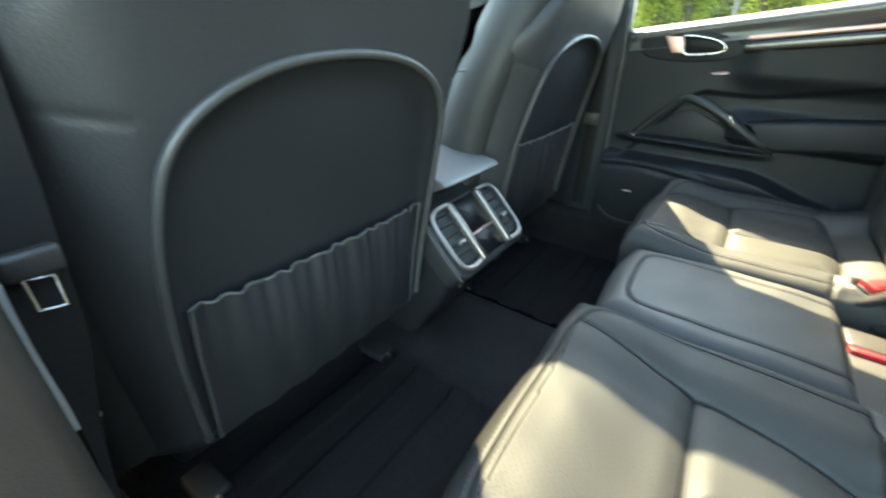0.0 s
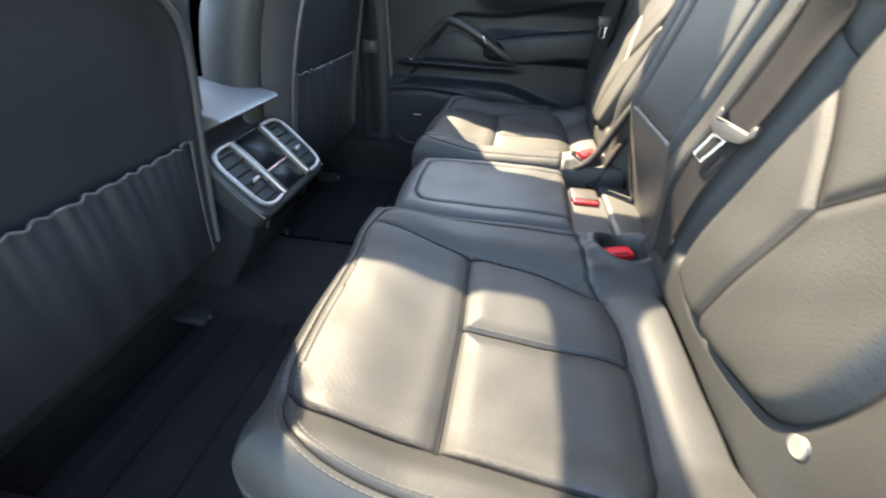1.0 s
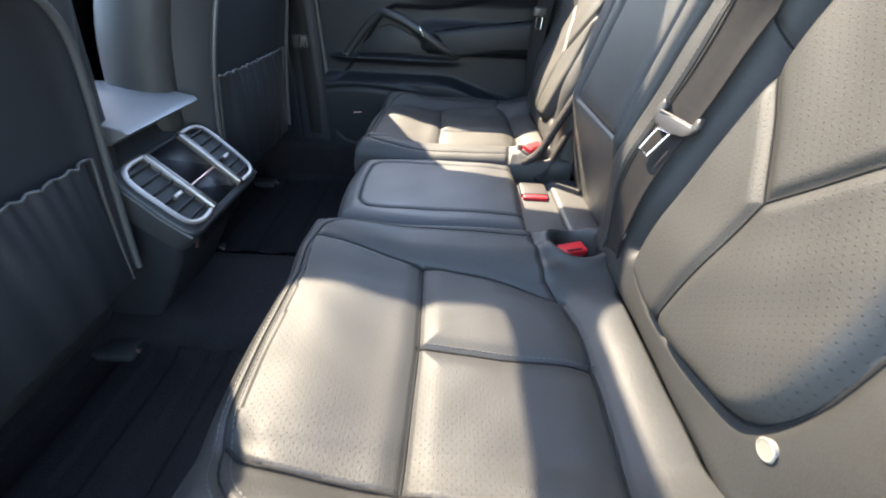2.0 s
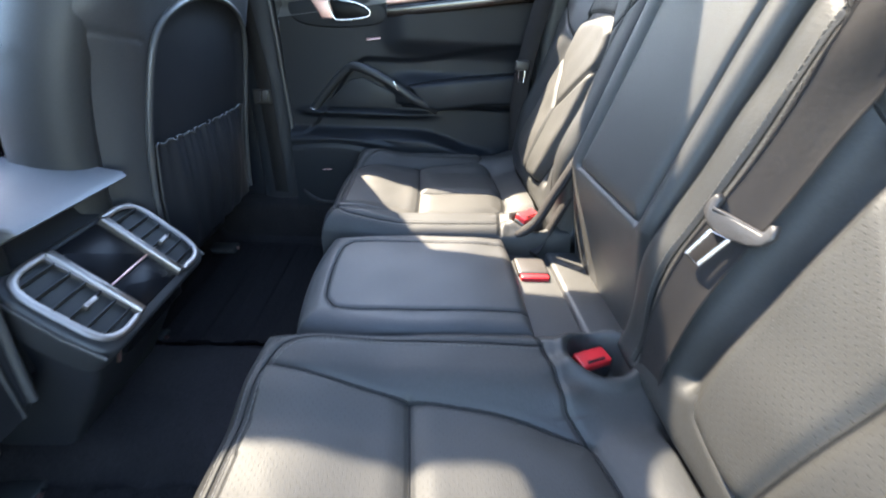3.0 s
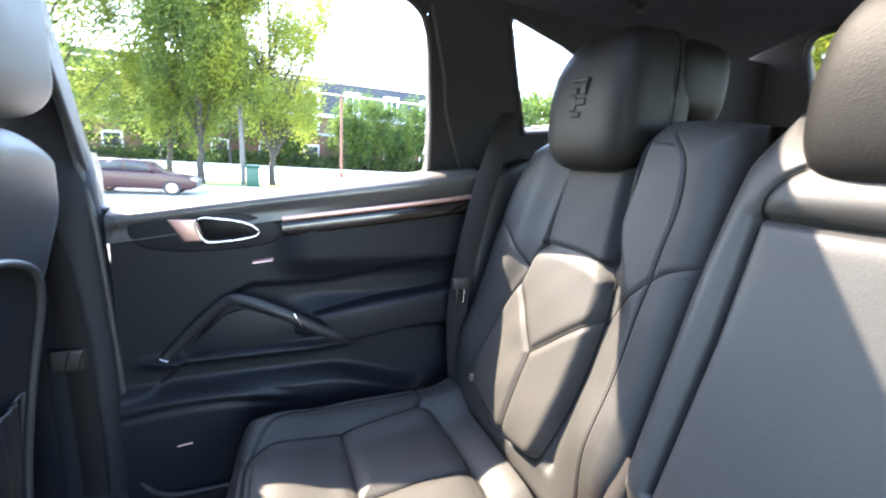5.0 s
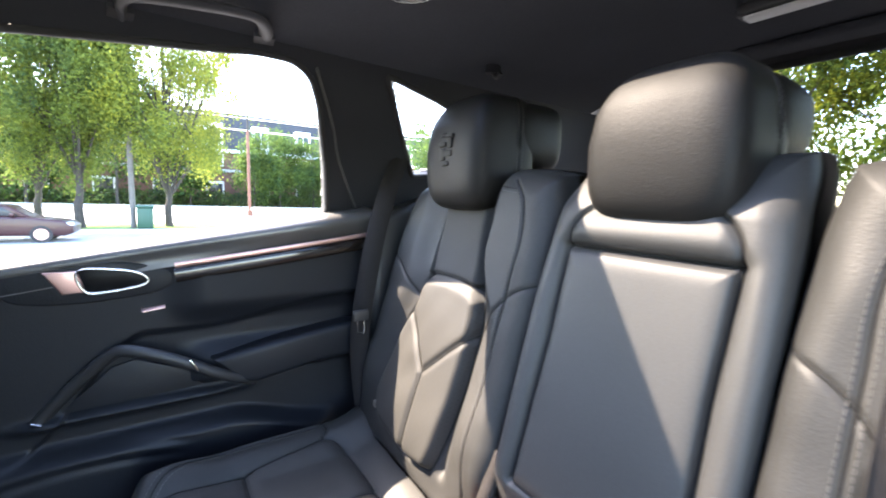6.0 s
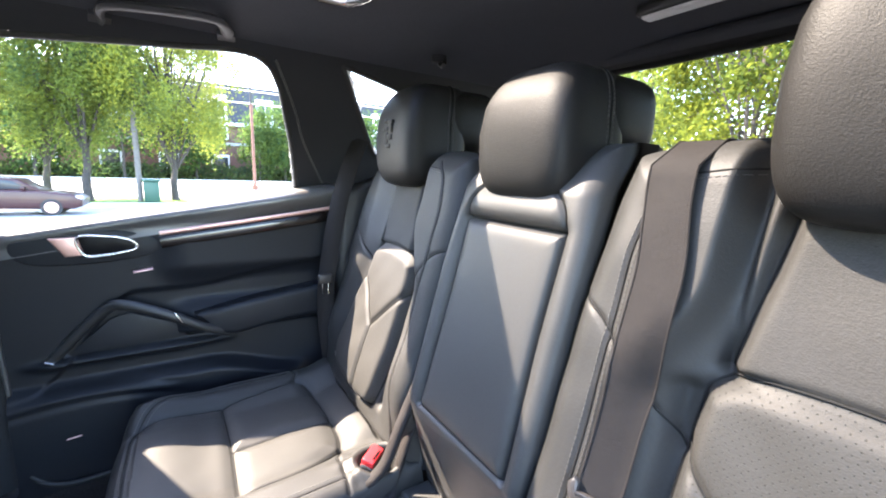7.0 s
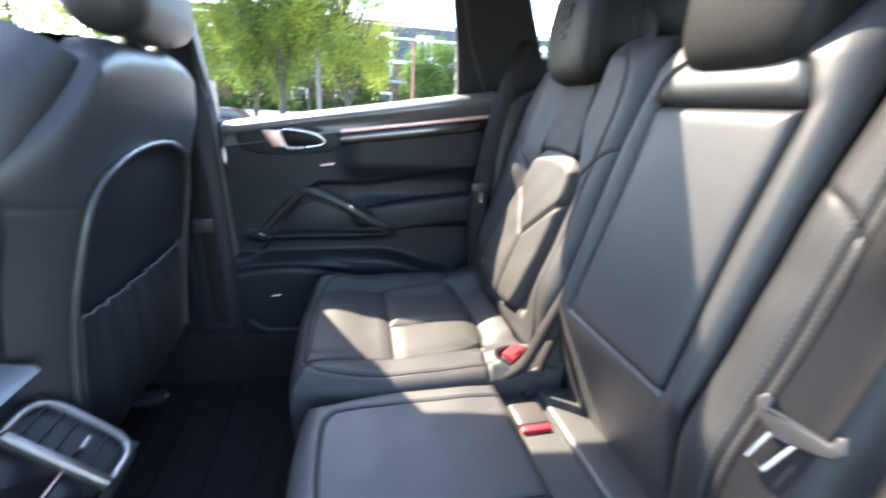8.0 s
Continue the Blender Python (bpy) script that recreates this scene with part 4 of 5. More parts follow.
    return root


head_restraint(0.415, -0.155, 0.995, 0.20, 0.235, 0.16, "black leather head restraint with a pressed mark, in shade", True)
head_restraint(-0.004, -0.146, 0.974, 0.192, 0.204, 0.15, "black leather middle head restraint with stitched edge")
head_restraint(-0.415, -0.150, 0.996, 0.205, 0.24, 0.16, "black leather head restraint lit by the sun", True)


# ---- front seats ----
SHELL = lambda z: 0.80 - 0.235 * np.clip(np.asarray(z, float) - 0.2, 0, 1) ** 1.6


def front_seat(cx, s, label, rise=0.0, hem_z=0.452):
    """The rear side of a front seat. s: on which side its door lies."""
    root = thing("front_car_seat", (cx, 0.95, 0.12), label, "car seat", "front seats")
    arch = curve2([(-0.222, 0.24), (-0.228, 0.40), (-0.220, 0.56), (-0.190, 0.645 + rise), (-0.11, 0.692 + rise), (0.0, 0.706 + rise), (0.11, 0.692 + rise), (0.190, 0.645 + rise), (0.220, 0.56), (0.228, 0.40), (0.222, 0.24)], 7)

    def height(u, v):
        y = SHELL(v) + 0.0 * u
        y = y + 0.055 * smooth(0.20, 0.30, np.abs(u)) ** 1.5 * (0.4 + 0.6 * smooth(0.85, 0.5, v))
        isin = inside(u, v, arch + [(0.222, 0.20), (-0.222, 0.20)])
        d = dist(u, v, arch)
        y = y + np.where(isin, 0.012 * (1 - np.exp(-(d / 0.02) ** 2)), 0)
        return y + 0.003 * np.exp(-(np.abs(v - 0.655 - 0.25 * (np.abs(u) - 0.2)) / 0.004) ** 2) * (np.abs(u) > 0.215)

    S, T = np.meshgrid(np.linspace(-1, 1, 121), np.linspace(-1, 1, 141))
    up = np.clip(T, 0, 1)
    U = 0.30 * S * (1 - 0.30 * smooth(0.45, 1.0, up)) * np.sqrt(1 - 0.25 * up ** 6)
    V = 0.545 + 0.345 * T * np.sqrt(1 - 0.16 * S ** 4 * (T > 0))
    de = np.minimum.reduce([(1 - np.abs(S)) * 0.30, (1 - T) * 0.345, (1 + T) * 0.345])
    Y = height(U, V) + 0.05 * (1 - np.sqrt(1 - (1 - np.clip(de / 0.05, 0, 1)) ** 2))
    P = np.dstack([cx + U, Y, V])[:, ::-1]
    cu, cv = ((U[1:, 1:] + U[:-1, :-1]) / 2)[:, ::-1], ((V[1:, 1:] + V[:-1, :-1]) / 2)[:, ::-1]
    isin = inside(cu, cv, arch)
    part("backrest", sheet(P, ~isin, rim=(0, 0.16, 0)), VINYL, root, "smooth dark leather backrest cover")
    part("back_panel", sheet(P, isin), PANELVINYL, root, "dark vinyl rear panel")
    at = lambda u, v, out=0.0: Vector((cx + u, float(height(np.array([u]), np.array([v]))[0]) - out, v))
    part("piping", sweep([at(u, v, 0.004) for u, v in arch], 0.0055), PIPING, root, "raised grey piping")
    # gathered map pocket
    n, m = 90, 22
    verts, faces = [], []
    for j in range(m + 1):
        f = j / m
        for i in range(n + 1):
            u = -0.205 + 0.41 * i / n
            top = hem_z + 0.004 * math.sin(i * 0.9) * 0.6
            z = 0.225 + (top - 0.225) * f
            belly = 0.030 * math.sin(math.pi * (0.15 + 0.75 * (1 - f))) * (1 - (abs(u) / 0.205) ** 4)
            pleat = 0.0022 * math.sin(i * 1.25 + 0.7 * math.sin(i * 0.31)) * f ** 4 + 0.002 * math.sin(i * 0.45 + f * 3)
            verts.append(at(u, z, 0.006 + belly + pleat))
        # second skin for thickness
    k = len(verts)
    verts += [v + Vector((0, 0.004, 0)) for v in verts]
    w = n + 1
    for j in range(m):
        for i in range(n):
            a = j * w + i
            faces.append((a, a + 1, a + w + 1, a + w))
            faces.append((k + a + w, k + a + w + 1, k + a + 1, k + a))
    for i in range(n):
        a = m * w + i
        faces.append((a, a + 1, k + a + 1, k + a))
    pocket = part("map_pocket", (verts, faces), PANELVINYL, root, "gathered soft map pocket")
    hem = [verts[m * w + i] + Vector((0, -0.0005, 0.001)) for i in range(n + 1)]
    part("hem", sweep(hem, 0.0022), PIPING, pocket, "puckered elastic hem")
    for e in (-0.205, 0.205):
        part("pocket_seam", sweep([at(e, z, 0.006) for z in (0.225, 0.30, 0.38, hem_z)], 0.003), PIPING, root)
    # side bolsters, squab, head restraint, rails
    for e in (-1, 1):
        side = spline([(cx + e * 0.285, 0.90, 0.24), (cx + e * 0.295, 0.89, 0.42), (cx + e * 0.285, 0.86, 0.60), (cx + e * 0.235, 0.80, 0.78), (cx + e * 0.17, 0.77, 0.86)], 6)
        part("side_bolster", sweep(side, 0.065, 0.045, side=(0, 1, 0), seg=16), LEATHER, root)
        part("side_seam", sweep([(cx + e * 0.33, 0.86 + 0.03 * k, 0.655 - 0.006 * k) for k in range(3)], 0.0025), PIPING, root)
    part("front_pad", rbox(cx - 0.24, cx + 0.24, 0.84, 0.97, 0.28, 0.86, 0.05, 5), LEATHER, root)
    part("squab", rbox(cx - 0.27, cx + 0.27, 0.86, 1.38, 0.22, 0.40, 0.05, 5), LEATHER, root)
    part("seat_base", rbox(cx - 0.24, cx + 0.24, 0.90, 1.34, 0.10, 0.24, 0.02), TRIM, root)
    for e in (-1, 1):
        rail = part("seat_rail", rbox(cx + e * 0.215 - 0.014, cx + e * 0.215 + 0.014, 0.985, 1.36, 0.012, 0.105, 0.006), RUBBER, root, "black steel seat rail")
        part("rail_cap", rbox(cx + e * 0.215 - 0.027, cx + e * 0.215 + 0.027, 0.875, 0.99, 0.010, 0.030, 0.009), RUBBER, rail, "black plastic rail end cover")
        part("bolt", sweep([(cx + e * 0.215, 0.88, 0.022), (cx + e * 0.215, 0.871, 0.022)], 0.005), ALU, rail, "steel bolt head")
    # head restraint of the front seat
    y0 = float(SHELL(0.95)) + 0.05
    part("head_cushion", rbox(cx - 0.135, cx + 0.135, y0 - 0.055, y0 + 0.065, 0.895, 1.10, 0.05, 6), LEATHER, root, "leather head cushion")
    for e in (-0.06, 0.06):
        part("post", sweep([(cx + e, y0 + 0.01, 0.92), (cx + e, y0 + 0.015, 0.84)], 0.006), CHROME, root, "metal post")
    return root


front_seat(-0.395, -1, "dark leather driver seat seen from behind with map pocket")
front_seat(0.405, 1, "dark leather passenger seat seen from behind with map pocket", 0.022, 0.482)


# ---- centre console with rear air vents ----
def console():
    root = thing("centre_console", (0, 0.80, 0.06), "black centre console with two silver rear air vents", "centre console")
    part("body", prism([(0.865, 0.03), (0.825, 0.10), (0.765, 0.205), (0.748, 0.255), (0.722, 0.285), (0.815, 0.385), (0.85, 0.40), (0.86, 0.435), (1.60, 0.435), (1.60, 0.03)], 0, -0.118, 0.118, 0.016, 4), PANELVINYL, root)
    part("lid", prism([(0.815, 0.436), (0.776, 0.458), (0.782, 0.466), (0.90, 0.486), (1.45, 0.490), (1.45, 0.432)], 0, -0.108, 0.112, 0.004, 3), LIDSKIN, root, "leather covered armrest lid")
    # the vent face is a sloping plane: u across, v up the slope
    o, up = Vector((0, 0.707, 0.2925)), Vector((0, 0.100, 0.098)).normalized()
    out = Vector((0, -up.z, up.y))
    q = lambda u, v, w=0.0: o + Vector((u, 0, 0)) + up * v + out * w
    L = 0.145

    def plate(poly, w0, w1, r=0.003):
        bm = bmesh.new()
        lo = [bm.verts.new(q(u, v, w0)) for u, v in poly]
        hi = [bm.verts.new(q(u, v, w1)) for u, v in poly]
        n = len(poly)
        caps = [bm.faces.new(lo), bm.faces.new(hi)]
        for i in range(n):
            bm.faces.new((lo[i], lo[(i + 1) % n], hi[(i + 1) % n], hi[i]))
        bmesh.ops.recalc_face_normals(bm, faces=list(bm.faces))
        bmesh.ops.bevel(bm, geom=list(caps[1].edges), offset=r, segments=2, profile=0.5, affect="EDGES")
        return bm
    part("vent_housing", plate(soften([(-0.140, -0.012), (0.140, -0.012), (0.146, 0.05), (0.140, L + 0.01), (-0.140, L + 0.01), (-0.146, 0.05)], 0.03), -0.05, 0.002, 0.006), TRIM, root)
    part("centre_display", plate(soften([(-0.050, 0.062), (0.050, 0.062), (0.050, L), (-0.050, L)], 0.004), 0.0, 0.006), GLOSS, root, "gloss black display panel")
    part("switch_panel", plate(soften([(-0.050, 0.004), (0.050, 0.004), (0.050, 0.058), (-0.050, 0.058)], 0.004), 0.0, 0.006), GLOSS, root)
    part("display_line", plate([(-0.050, 0.0585), (0.050, 0.0585), (0.050, 0.0612), (-0.050, 0.0612)], 0.0, 0.0065, 0.0005), ALU, root, "thin silver line")
    for s in (-1, 1):
        # flat black plate on the housing, in place of a deep shaded opening
        vent = part("vent_shade_plate", plate([(s * 0.062, 0.008), (s * 0.125, 0.012), (s * 0.128, L - 0.014), (s * 0.062, L - 0.006)], 0.0, 0.0035, 0.0005), RUBBER, root, "flat black plate for the shaded vent opening")
        loop = curve2([(s * 0.060, 0.004), (s * 0.105, 0.003), (s * 0.129, 0.020), (s * 0.133, 0.07), (s * 0.130, L - 0.022), (s * 0.108, L - 0.002), (s * 0.060, L)], 6)
        part("vent_bezel", sweep([q(u, v, 0.011) for u, v in loop] + [q(s * 0.060, L, 0.011)], 0.0028, 0.0055, closed=True), VENTSILVER, vent, "satin chrome surround")
        part("vent_bar", plate(soften([(s * 0.050, 0.002), (s * 0.063, 0.002), (s * 0.063, L), (s * 0.050, L)], 0.003), 0.0, 0.018, 0.004), VENTSILVER, vent, "brushed metal bar")
        for k in range(6):
            v = 0.018 + k * 0.022
            bm = rbox(-0.032, 0.032, -0.006, 0.006, -0.0012, 0.0012, 0.001, 2)
            m = Matrix.Translation(q(s * 0.095, v, 0.007)) @ Matrix((Vector((1, 0, 0)), out, up)).transposed().to_4x4() @ pose(0, 0, 0, 12)
            bmesh.ops.transform(bm, matrix=m, verts=list(bm.verts))
            part("vent_slat", bm, TRIM, vent)
        bm = rbox(-0.011, 0.011, -0.005, 0.006, -0.004, 0.004, 0.0015, 2)
        m = Matrix.Translation(q(s * 0.093, 0.060, 0.013)) @ Matrix((Vector((1, 0, 0)), out, up)).transposed().to_4x4()
        bmesh.ops.transform(bm, matrix=m, verts=list(bm.verts))
        part("vent_slider", bm, VENTSILVER, vent, "small silver slider")
        wheel = sweep([q(s * 0.075, 0.014, -0.003), q(s * 0.085, 0.014, -0.003)], 0.006)
        part("vent_wheel", wheel, TRIM, vent)
        part("side_rail", sweep([q(s * 0.142, -0.006, -0.004), q(s * 0.1465, 0.05, -0.004), q(s * 0.142, L + 0.004, -0.004)], 0.003, 0.005), TONGUE, root, "dull grey side rail")
    # coin tray below the vents
    part("tray", rbox(-0.085, 0.085, 0.728, 0.752, 0.235, 0.282, 0.006), GLOSS, root, "gloss black drop-down tray")
    for x in (-0.088, 0.088):
        part("tray_guide", sweep([(x, 0.722, 0.286), (x, 0.742, 0.228)], 0.003), ALU, root, "bright guide edge")


console()

# ribbed mats in the rear footwells
for cx, lab in ((-0.42, "dark blue-black ribbed carpet mat behind the driver seat"), (0.42, "dark blue-black ribbed carpet mat behind the passenger seat")):
    gx, gy = np.meshgrid(np.linspace(cx - 0.275, cx + 0.25, 70), np.linspace(0.335, 0.95, 150))
    gz = 0.012 + 0.0035 * np.tanh(6 * np.sin((gy - 0.43) * 2 * math.pi / 0.105)) + 0.002 * np.sin(gx * 9)
    gz += 0.20 * (1 - smooth(0.33, 0.42, gy)) + 0.10 * smooth(0.93, 1.0, gy) * smooth(0.1, 0.2, np.abs(gx)) + 0.07 * (1 - smooth(0.10, 0.20, np.abs(gx)))
    mt = thing("floor_mat", (cx, 0.69, 0.01), lab, "floor mat", "rear floor mats")
    part("carpet_pad", thick_sheet(np.dstack([gx, gy, gz]), 0.009), MAT, mt)


# ---- right rear door ----
HANDLE_PULL = [(0.591, 0.737), (0.541, 0.738), (0.530, 0.695), (0.565, 0.693)]
HANDLE_LOOP = [(0.541, 0.737), (0.485, 0.737), (0.447, 0.728), (0.431, 0.713), (0.445, 0.702), (0.495, 0.694), (0.530, 0.696)]


def rear_door():
    root = thing("door_1", (0.78, 0.33, 0.10), "black rear door lining with chrome handle and wood strip", "car door", kind="structure")
    ridge_z = lambda y: 0.740 + 0.160 * (0.69 - y)
    ridge_x = lambda y: 0.755 - 0.045 * smooth(0.50, 0.05, y)

    def skin(y, z):
        """How far the lining stands in from x = 0.775."""
        w = 0.018 + 0.0 * y
        w = w + 0.022 * smooth(0.60, 0.66, z) * smooth(0.42, 0.32, y)
        # sweeping upper panel edge
        edge = 0.60 + 0.05 * smooth(0.35, 0.0, y) - 0.22 * smooth(0.44, 0.66, y)
        w = w - 0.009 * (1 - smooth(edge - 0.012, edge + 0.004, z))
        # arm support and bottle pocket
        w = w + 0.030 * smooth(0.40, 0.31, y) * smooth(0.46, 0.48, z) * (1 - smooth(0.52, 0.57, z))
        low = 0.385 - 0.06 * smooth(0.30, 0.05, y)
        w = w + 0.045 * (1 - smooth(low - 0.02, low + 0.012, z)) * smooth(0.02, 0.10, y)
        w = w + 0.020 * np.exp(-((z - 0.44) / 0.010) ** 2) * smooth(0.20, 0.34, y) * smooth(0.68, 0.60, y)
        for k, (zz, deep) in enumerate(((0.36, 0.006), (0.33, 0.004))):
            w = w - deep * np.exp(-((z - zz - 0.02 * np.cos((y - 0.56) * 9)) / 0.008) ** 2) * smooth(0.34, 0.42, y)
        return w
    gy, gz = np.meshgrid(np.linspace(-0.055, 0.688, 150), np.linspace(0.10, 0.80, 142))
    top = ridge_z(gy) - 0.045
    gz = 0.10 + (gz - 0.10) / 0.70 * (top - 0.10)
    P = np.dstack([0.775 - skin(gy, gz), gy, gz])[:, ::-1]
    part("door_panel", sheet(P, rim=(0.05, 0, 0)), DOORSKIN, root)
    # padded sill below the window
    ys = np.linspace(-0.055, 0.690, 60)
    prof = []
    for y in ys:
        z, x = float(ridge_z(y)), float(ridge_x(y))
        pts = [(0.752 - 0.028 * float(smooth(0.5, 0.05, y)), z - 0.050), (x + 0.002, z - 0.030), (x - 0.004, z - 0.012), (x + 0.002, z + 0.001), (x + 0.020, z + 0.008), (0.80, z + 0.013), (0.832, z + 0.004)]
        prof.append([(px, y, pz) for px, pz in ((p[0], p[1]) for p in [(v.x, v.y) for v in spline([(a, b, 0) for a, b in pts], 4)])])
    part("sill_pad", sheet(np.array(prof)), SILL, root, "soft black padded sill")
    # metal and wood strip
    strip = lambda y, dz, dx: (0.748 - 0.030 * float(smooth(0.5, 0.05, y)) - dx, y, 0.741 + 0.143 * (0.385 - y) + dz)
    ys = np.linspace(0.385, -0.045, 24)
    part("metal_strip", sweep([strip(y, 0.0, 0.004) for y in ys], 0.003, 0.0062, side=(1, 0, 0)), ALU, root, "thin polished metal line")
    part("wood_strip", sweep([strip(y, -0.0225, 0.0) for y in ys], 0.005, 0.015, side=(1, 0, 0), seg=12), WOOD, root, "dark glossy wood strip")
    # handle
    bowl = curve2(HANDLE_LOOP, 5, True)
    surround = part("handle_surround", prism([(y, z) for y, z in curve2([(0.655, 0.728), (0.60, 0.752), (0.48, 0.752), (0.405, 0.735), (0.385, 0.705), (0.43, 0.682), (0.56, 0.672), (0.64, 0.685)], 5, True)], 0, 0.7525, 0.78, 0.004, 3), DOORSKIN, root)
    # raised black plate stands in for the shade inside the handle
    part("handle_shade_plate", prism(bowl, 0, 0.7515, 0.758, 0.001), GLOSS, surround, "black plate for the shaded hollow behind the handle")
    part("handle_frame", sweep([(0.747, y, z) for y, z in bowl], 0.0027, 0.0032, closed=True), CHROME, surround, "polished chrome frame")
    part("handle_pull", prism(HANDLE_PULL, 0, 0.7465, 0.754, 0.003, 3), ALU, surround, "polished chrome pull")
    part("airbag_badge", sweep([(0.752, 0.445, 0.648), (0.752, 0.405, 0.653)], 0.0045, 0.0012), ALU, root, "small silver badge")
    part("speaker_badge", sweep([(0.722, 0.597, 0.266), (0.722, 0.570, 0.268)], 0.003, 0.001), ALU, root, "small silver badge")
    # arm support and pull
    part("arm_pad", prism([(0.325, 0.532), (0.18, 0.556), (0.02, 0.576), (-0.03, 0.575), (-0.03, 0.49), (0.10, 0.484), (0.235, 0.462), (0.27, 0.470)], 0, 0.705, 0.77, 0.014, 4), DOORSKIN, root, "padded arm support")
    pull = spline([(0.758, 0.625, 0.435), (0.745, 0.56, 0.510), (0.728, 0.50, 0.568), (0.716, 0.47, 0.578), (0.706, 0.42, 0.562), (0.700, 0.36, 0.532), (0.705, 0.30, 0.495), (0.725, 0.235, 0.464)], 7)
    part("grab_pull", sweep(pull, 0.010, 0.012, side=(1, 0, 0), seg=14), TRIM, root, "curved black pull handle")
    part("pull_ring", sweep([(0.69, 0.366, 0.548), (0.686, 0.358, 0.536), (0.690, 0.352, 0.522)], 0.0025), CHROME, root, "small chrome ring")
    part("pull_clip", sweep([(0.745, 0.622, 0.452), (0.742, 0.606, 0.446)], 0.0025), CHROME, root, "small chrome clip")
    # raised plate, no recess: its black gives the shade behind the pull
    part("pull_shade_plate", prism([(0.585, 0.455), (0.50, 0.535), (0.46, 0.545), (0.37, 0.505), (0.34, 0.462)], 0, 0.7555, 0.760, 0.002), DOORSKIN, root, "black plate for the shaded hollow behind the pull")


rear_door()

# ---- belts, buckles, buttons ----
mb = thing("middle_seat_belt", (-0.24, -0.02, 0.40), "grey seat belt running down beside the middle seat", "seat belt", "seat belts")
edge_in = lambda z: 0.206 + 0.016 * float(smooth(0.93, 0.80, z))


def belt_row(z):
    """Seven points across the strap where it lies on the bolster at height z."""
    us = [edge_in(z) + (0.040 + 0.009 * float(smooth(0.64, 0.80, z))) * k / 6 for k in range(7)]
    ys = [max(LEFT_BACK(u, z + dz) for dz in (-0.012, 0.0, 0.012)) + 0.0045 for u in us]
    ys = [max(y, (ys[max(k - 1, 0)] + ys[min(k + 1, 6)]) / 2) for k, y in enumerate(ys)]
    return [(-u, y, z) for u, y in zip(us, ys)]


rows = [[(-d - 0.049 * k / 6, y, z) for k in range(7)] for d, y, z in ((0.220, -0.215, 0.940), (0.214, -0.185, 0.957), (0.208, -0.150, 0.957))]
rows += [belt_row(z) for z in np.linspace(0.928, 0.40, 40)] + [[(x, y - 0.008, 0.345) for x, y, z in belt_row(0.40)]]
strap = np.array(rows)
top, under = sheet(strap), sheet(strap - np.array([0, 0.0016, 0.0004]))
part("webbing", (top[0] + under[0], top[1] + [tuple(len(top[0]) + i for i in f[::-1]) for f in under[1]]), WEBBING, mb)
for side in (0, 6):
    part("selvedge", sweep([tuple(r[side]) for r in strap], 0.0013, seg=6), WEBBING, mb, "thicker woven edge")
front = lambda x, z: LEFT_BACK(min(max(-x, 0.222), 0.262), z) + 0.0135


def on_strap(bm):
    """Lays a flat plate, built round y = 0, on the leaning strap."""
    for v in bm.verts:
        v.co.y += front(v.co.x, v.co.z)
    return bm


horn = [(0.0255, 0.012), (0.031, 0.003), (0.0275, -0.007), (0.017, -0.0145)]
inner_horn = [(0.0200, 0.0005), (0.0205, 0.009)]
tongue = [(-u, z) for u, z in horn] + [(0, -0.018)] + horn[::-1] + inner_horn[::-1] + [(-u, z) for u, z in inner_horn]
tongue = [(-0.247 + 1.06 * x, 0.571 + z + 0.14 * x) for x, z in tongue]
part("tongue", on_strap(prism(tongue, 1, -0.003, 0.0045, 0.0022, 3)), TONGUE, mb, "dark grey plastic tongue")
part("tongue_bridge", sweep([(-0.247 + x, front(-0.247 + x, 0.570) + 0.0035, 0.5705 + 0.14 * x) for x in (-0.021, 0.0, 0.021)], 0.0012, 0.0020, side=(0.2, 1, 0.2)), TONGUE, mb)
latch = [(-u, front(-u, z) + 0.004, z) for u, z in ((0.2360, 0.556), (0.2320, 0.527), (0.2455, 0.523), (0.2515, 0.553))]
part("metal_loop", sweep(latch, 0.0027, 0.0020, closed=True, side=(1, 0, 0)), CHROME, mb, "bright metal latch plate")
part("belt_guide", rbox(-0.285, -0.215, -0.235, -0.165, 0.905, 0.948, 0.012), TRIM, mb, "black belt outlet on the shoulder")

rb = thing("outer_seat_belt", (0.66, 0.0, 0.40), "black seat belt hanging along the rear pillar", "seat belt", "seat belts")
part("webbing", sweep(spline([(0.690, -0.115, 1.00), (0.672, -0.075, 0.92), (0.660, -0.035, 0.80), (0.665, -0.005, 0.62), (0.67, 0.0, 0.50), (0.66, -0.01, 0.36)], 6), 0.024, 0.0012, side=(0.6, 1, 0), square=True), WEBBING, rb)
part("tongue", rbox(0.640, 0.652, -0.012, 0.028, 0.595, 0.622, 0.005), TONGUE, rb)
part("metal_loop", sweep([(0.642, 0.0, 0.596), (0.641, 0.0, 0.566), (0.643, 0.016, 0.566), (0.644, 0.016, 0.596)], 0.0016, closed=True), CHROME, rb, "bright metal latch plate")

for x, z in ((-0.251, 0.408), (0.566, 0.414), (-0.566, 0.414)):
    y = LEFT_BACK(abs(x), z) + 0.004
    bt = thing("round_button", (x, y, z), "round cream plastic button low on the backrest", "button", "round buttons")
    part("cap", sweep([(x, y - 0.014, z), (x, y - 0.003, z + 0.001), (x, y - 0.001, z + 0.001)], 0.0080, seg=20), CREAM, bt)
    part("rim", sweep([(x + 0.0080 * math.cos(a), y - 0.002, z + 0.0080 * math.sin(a)) for a in [k * math.pi / 10 for k in range(20)]], 0.0014, closed=True), CREAM, bt)


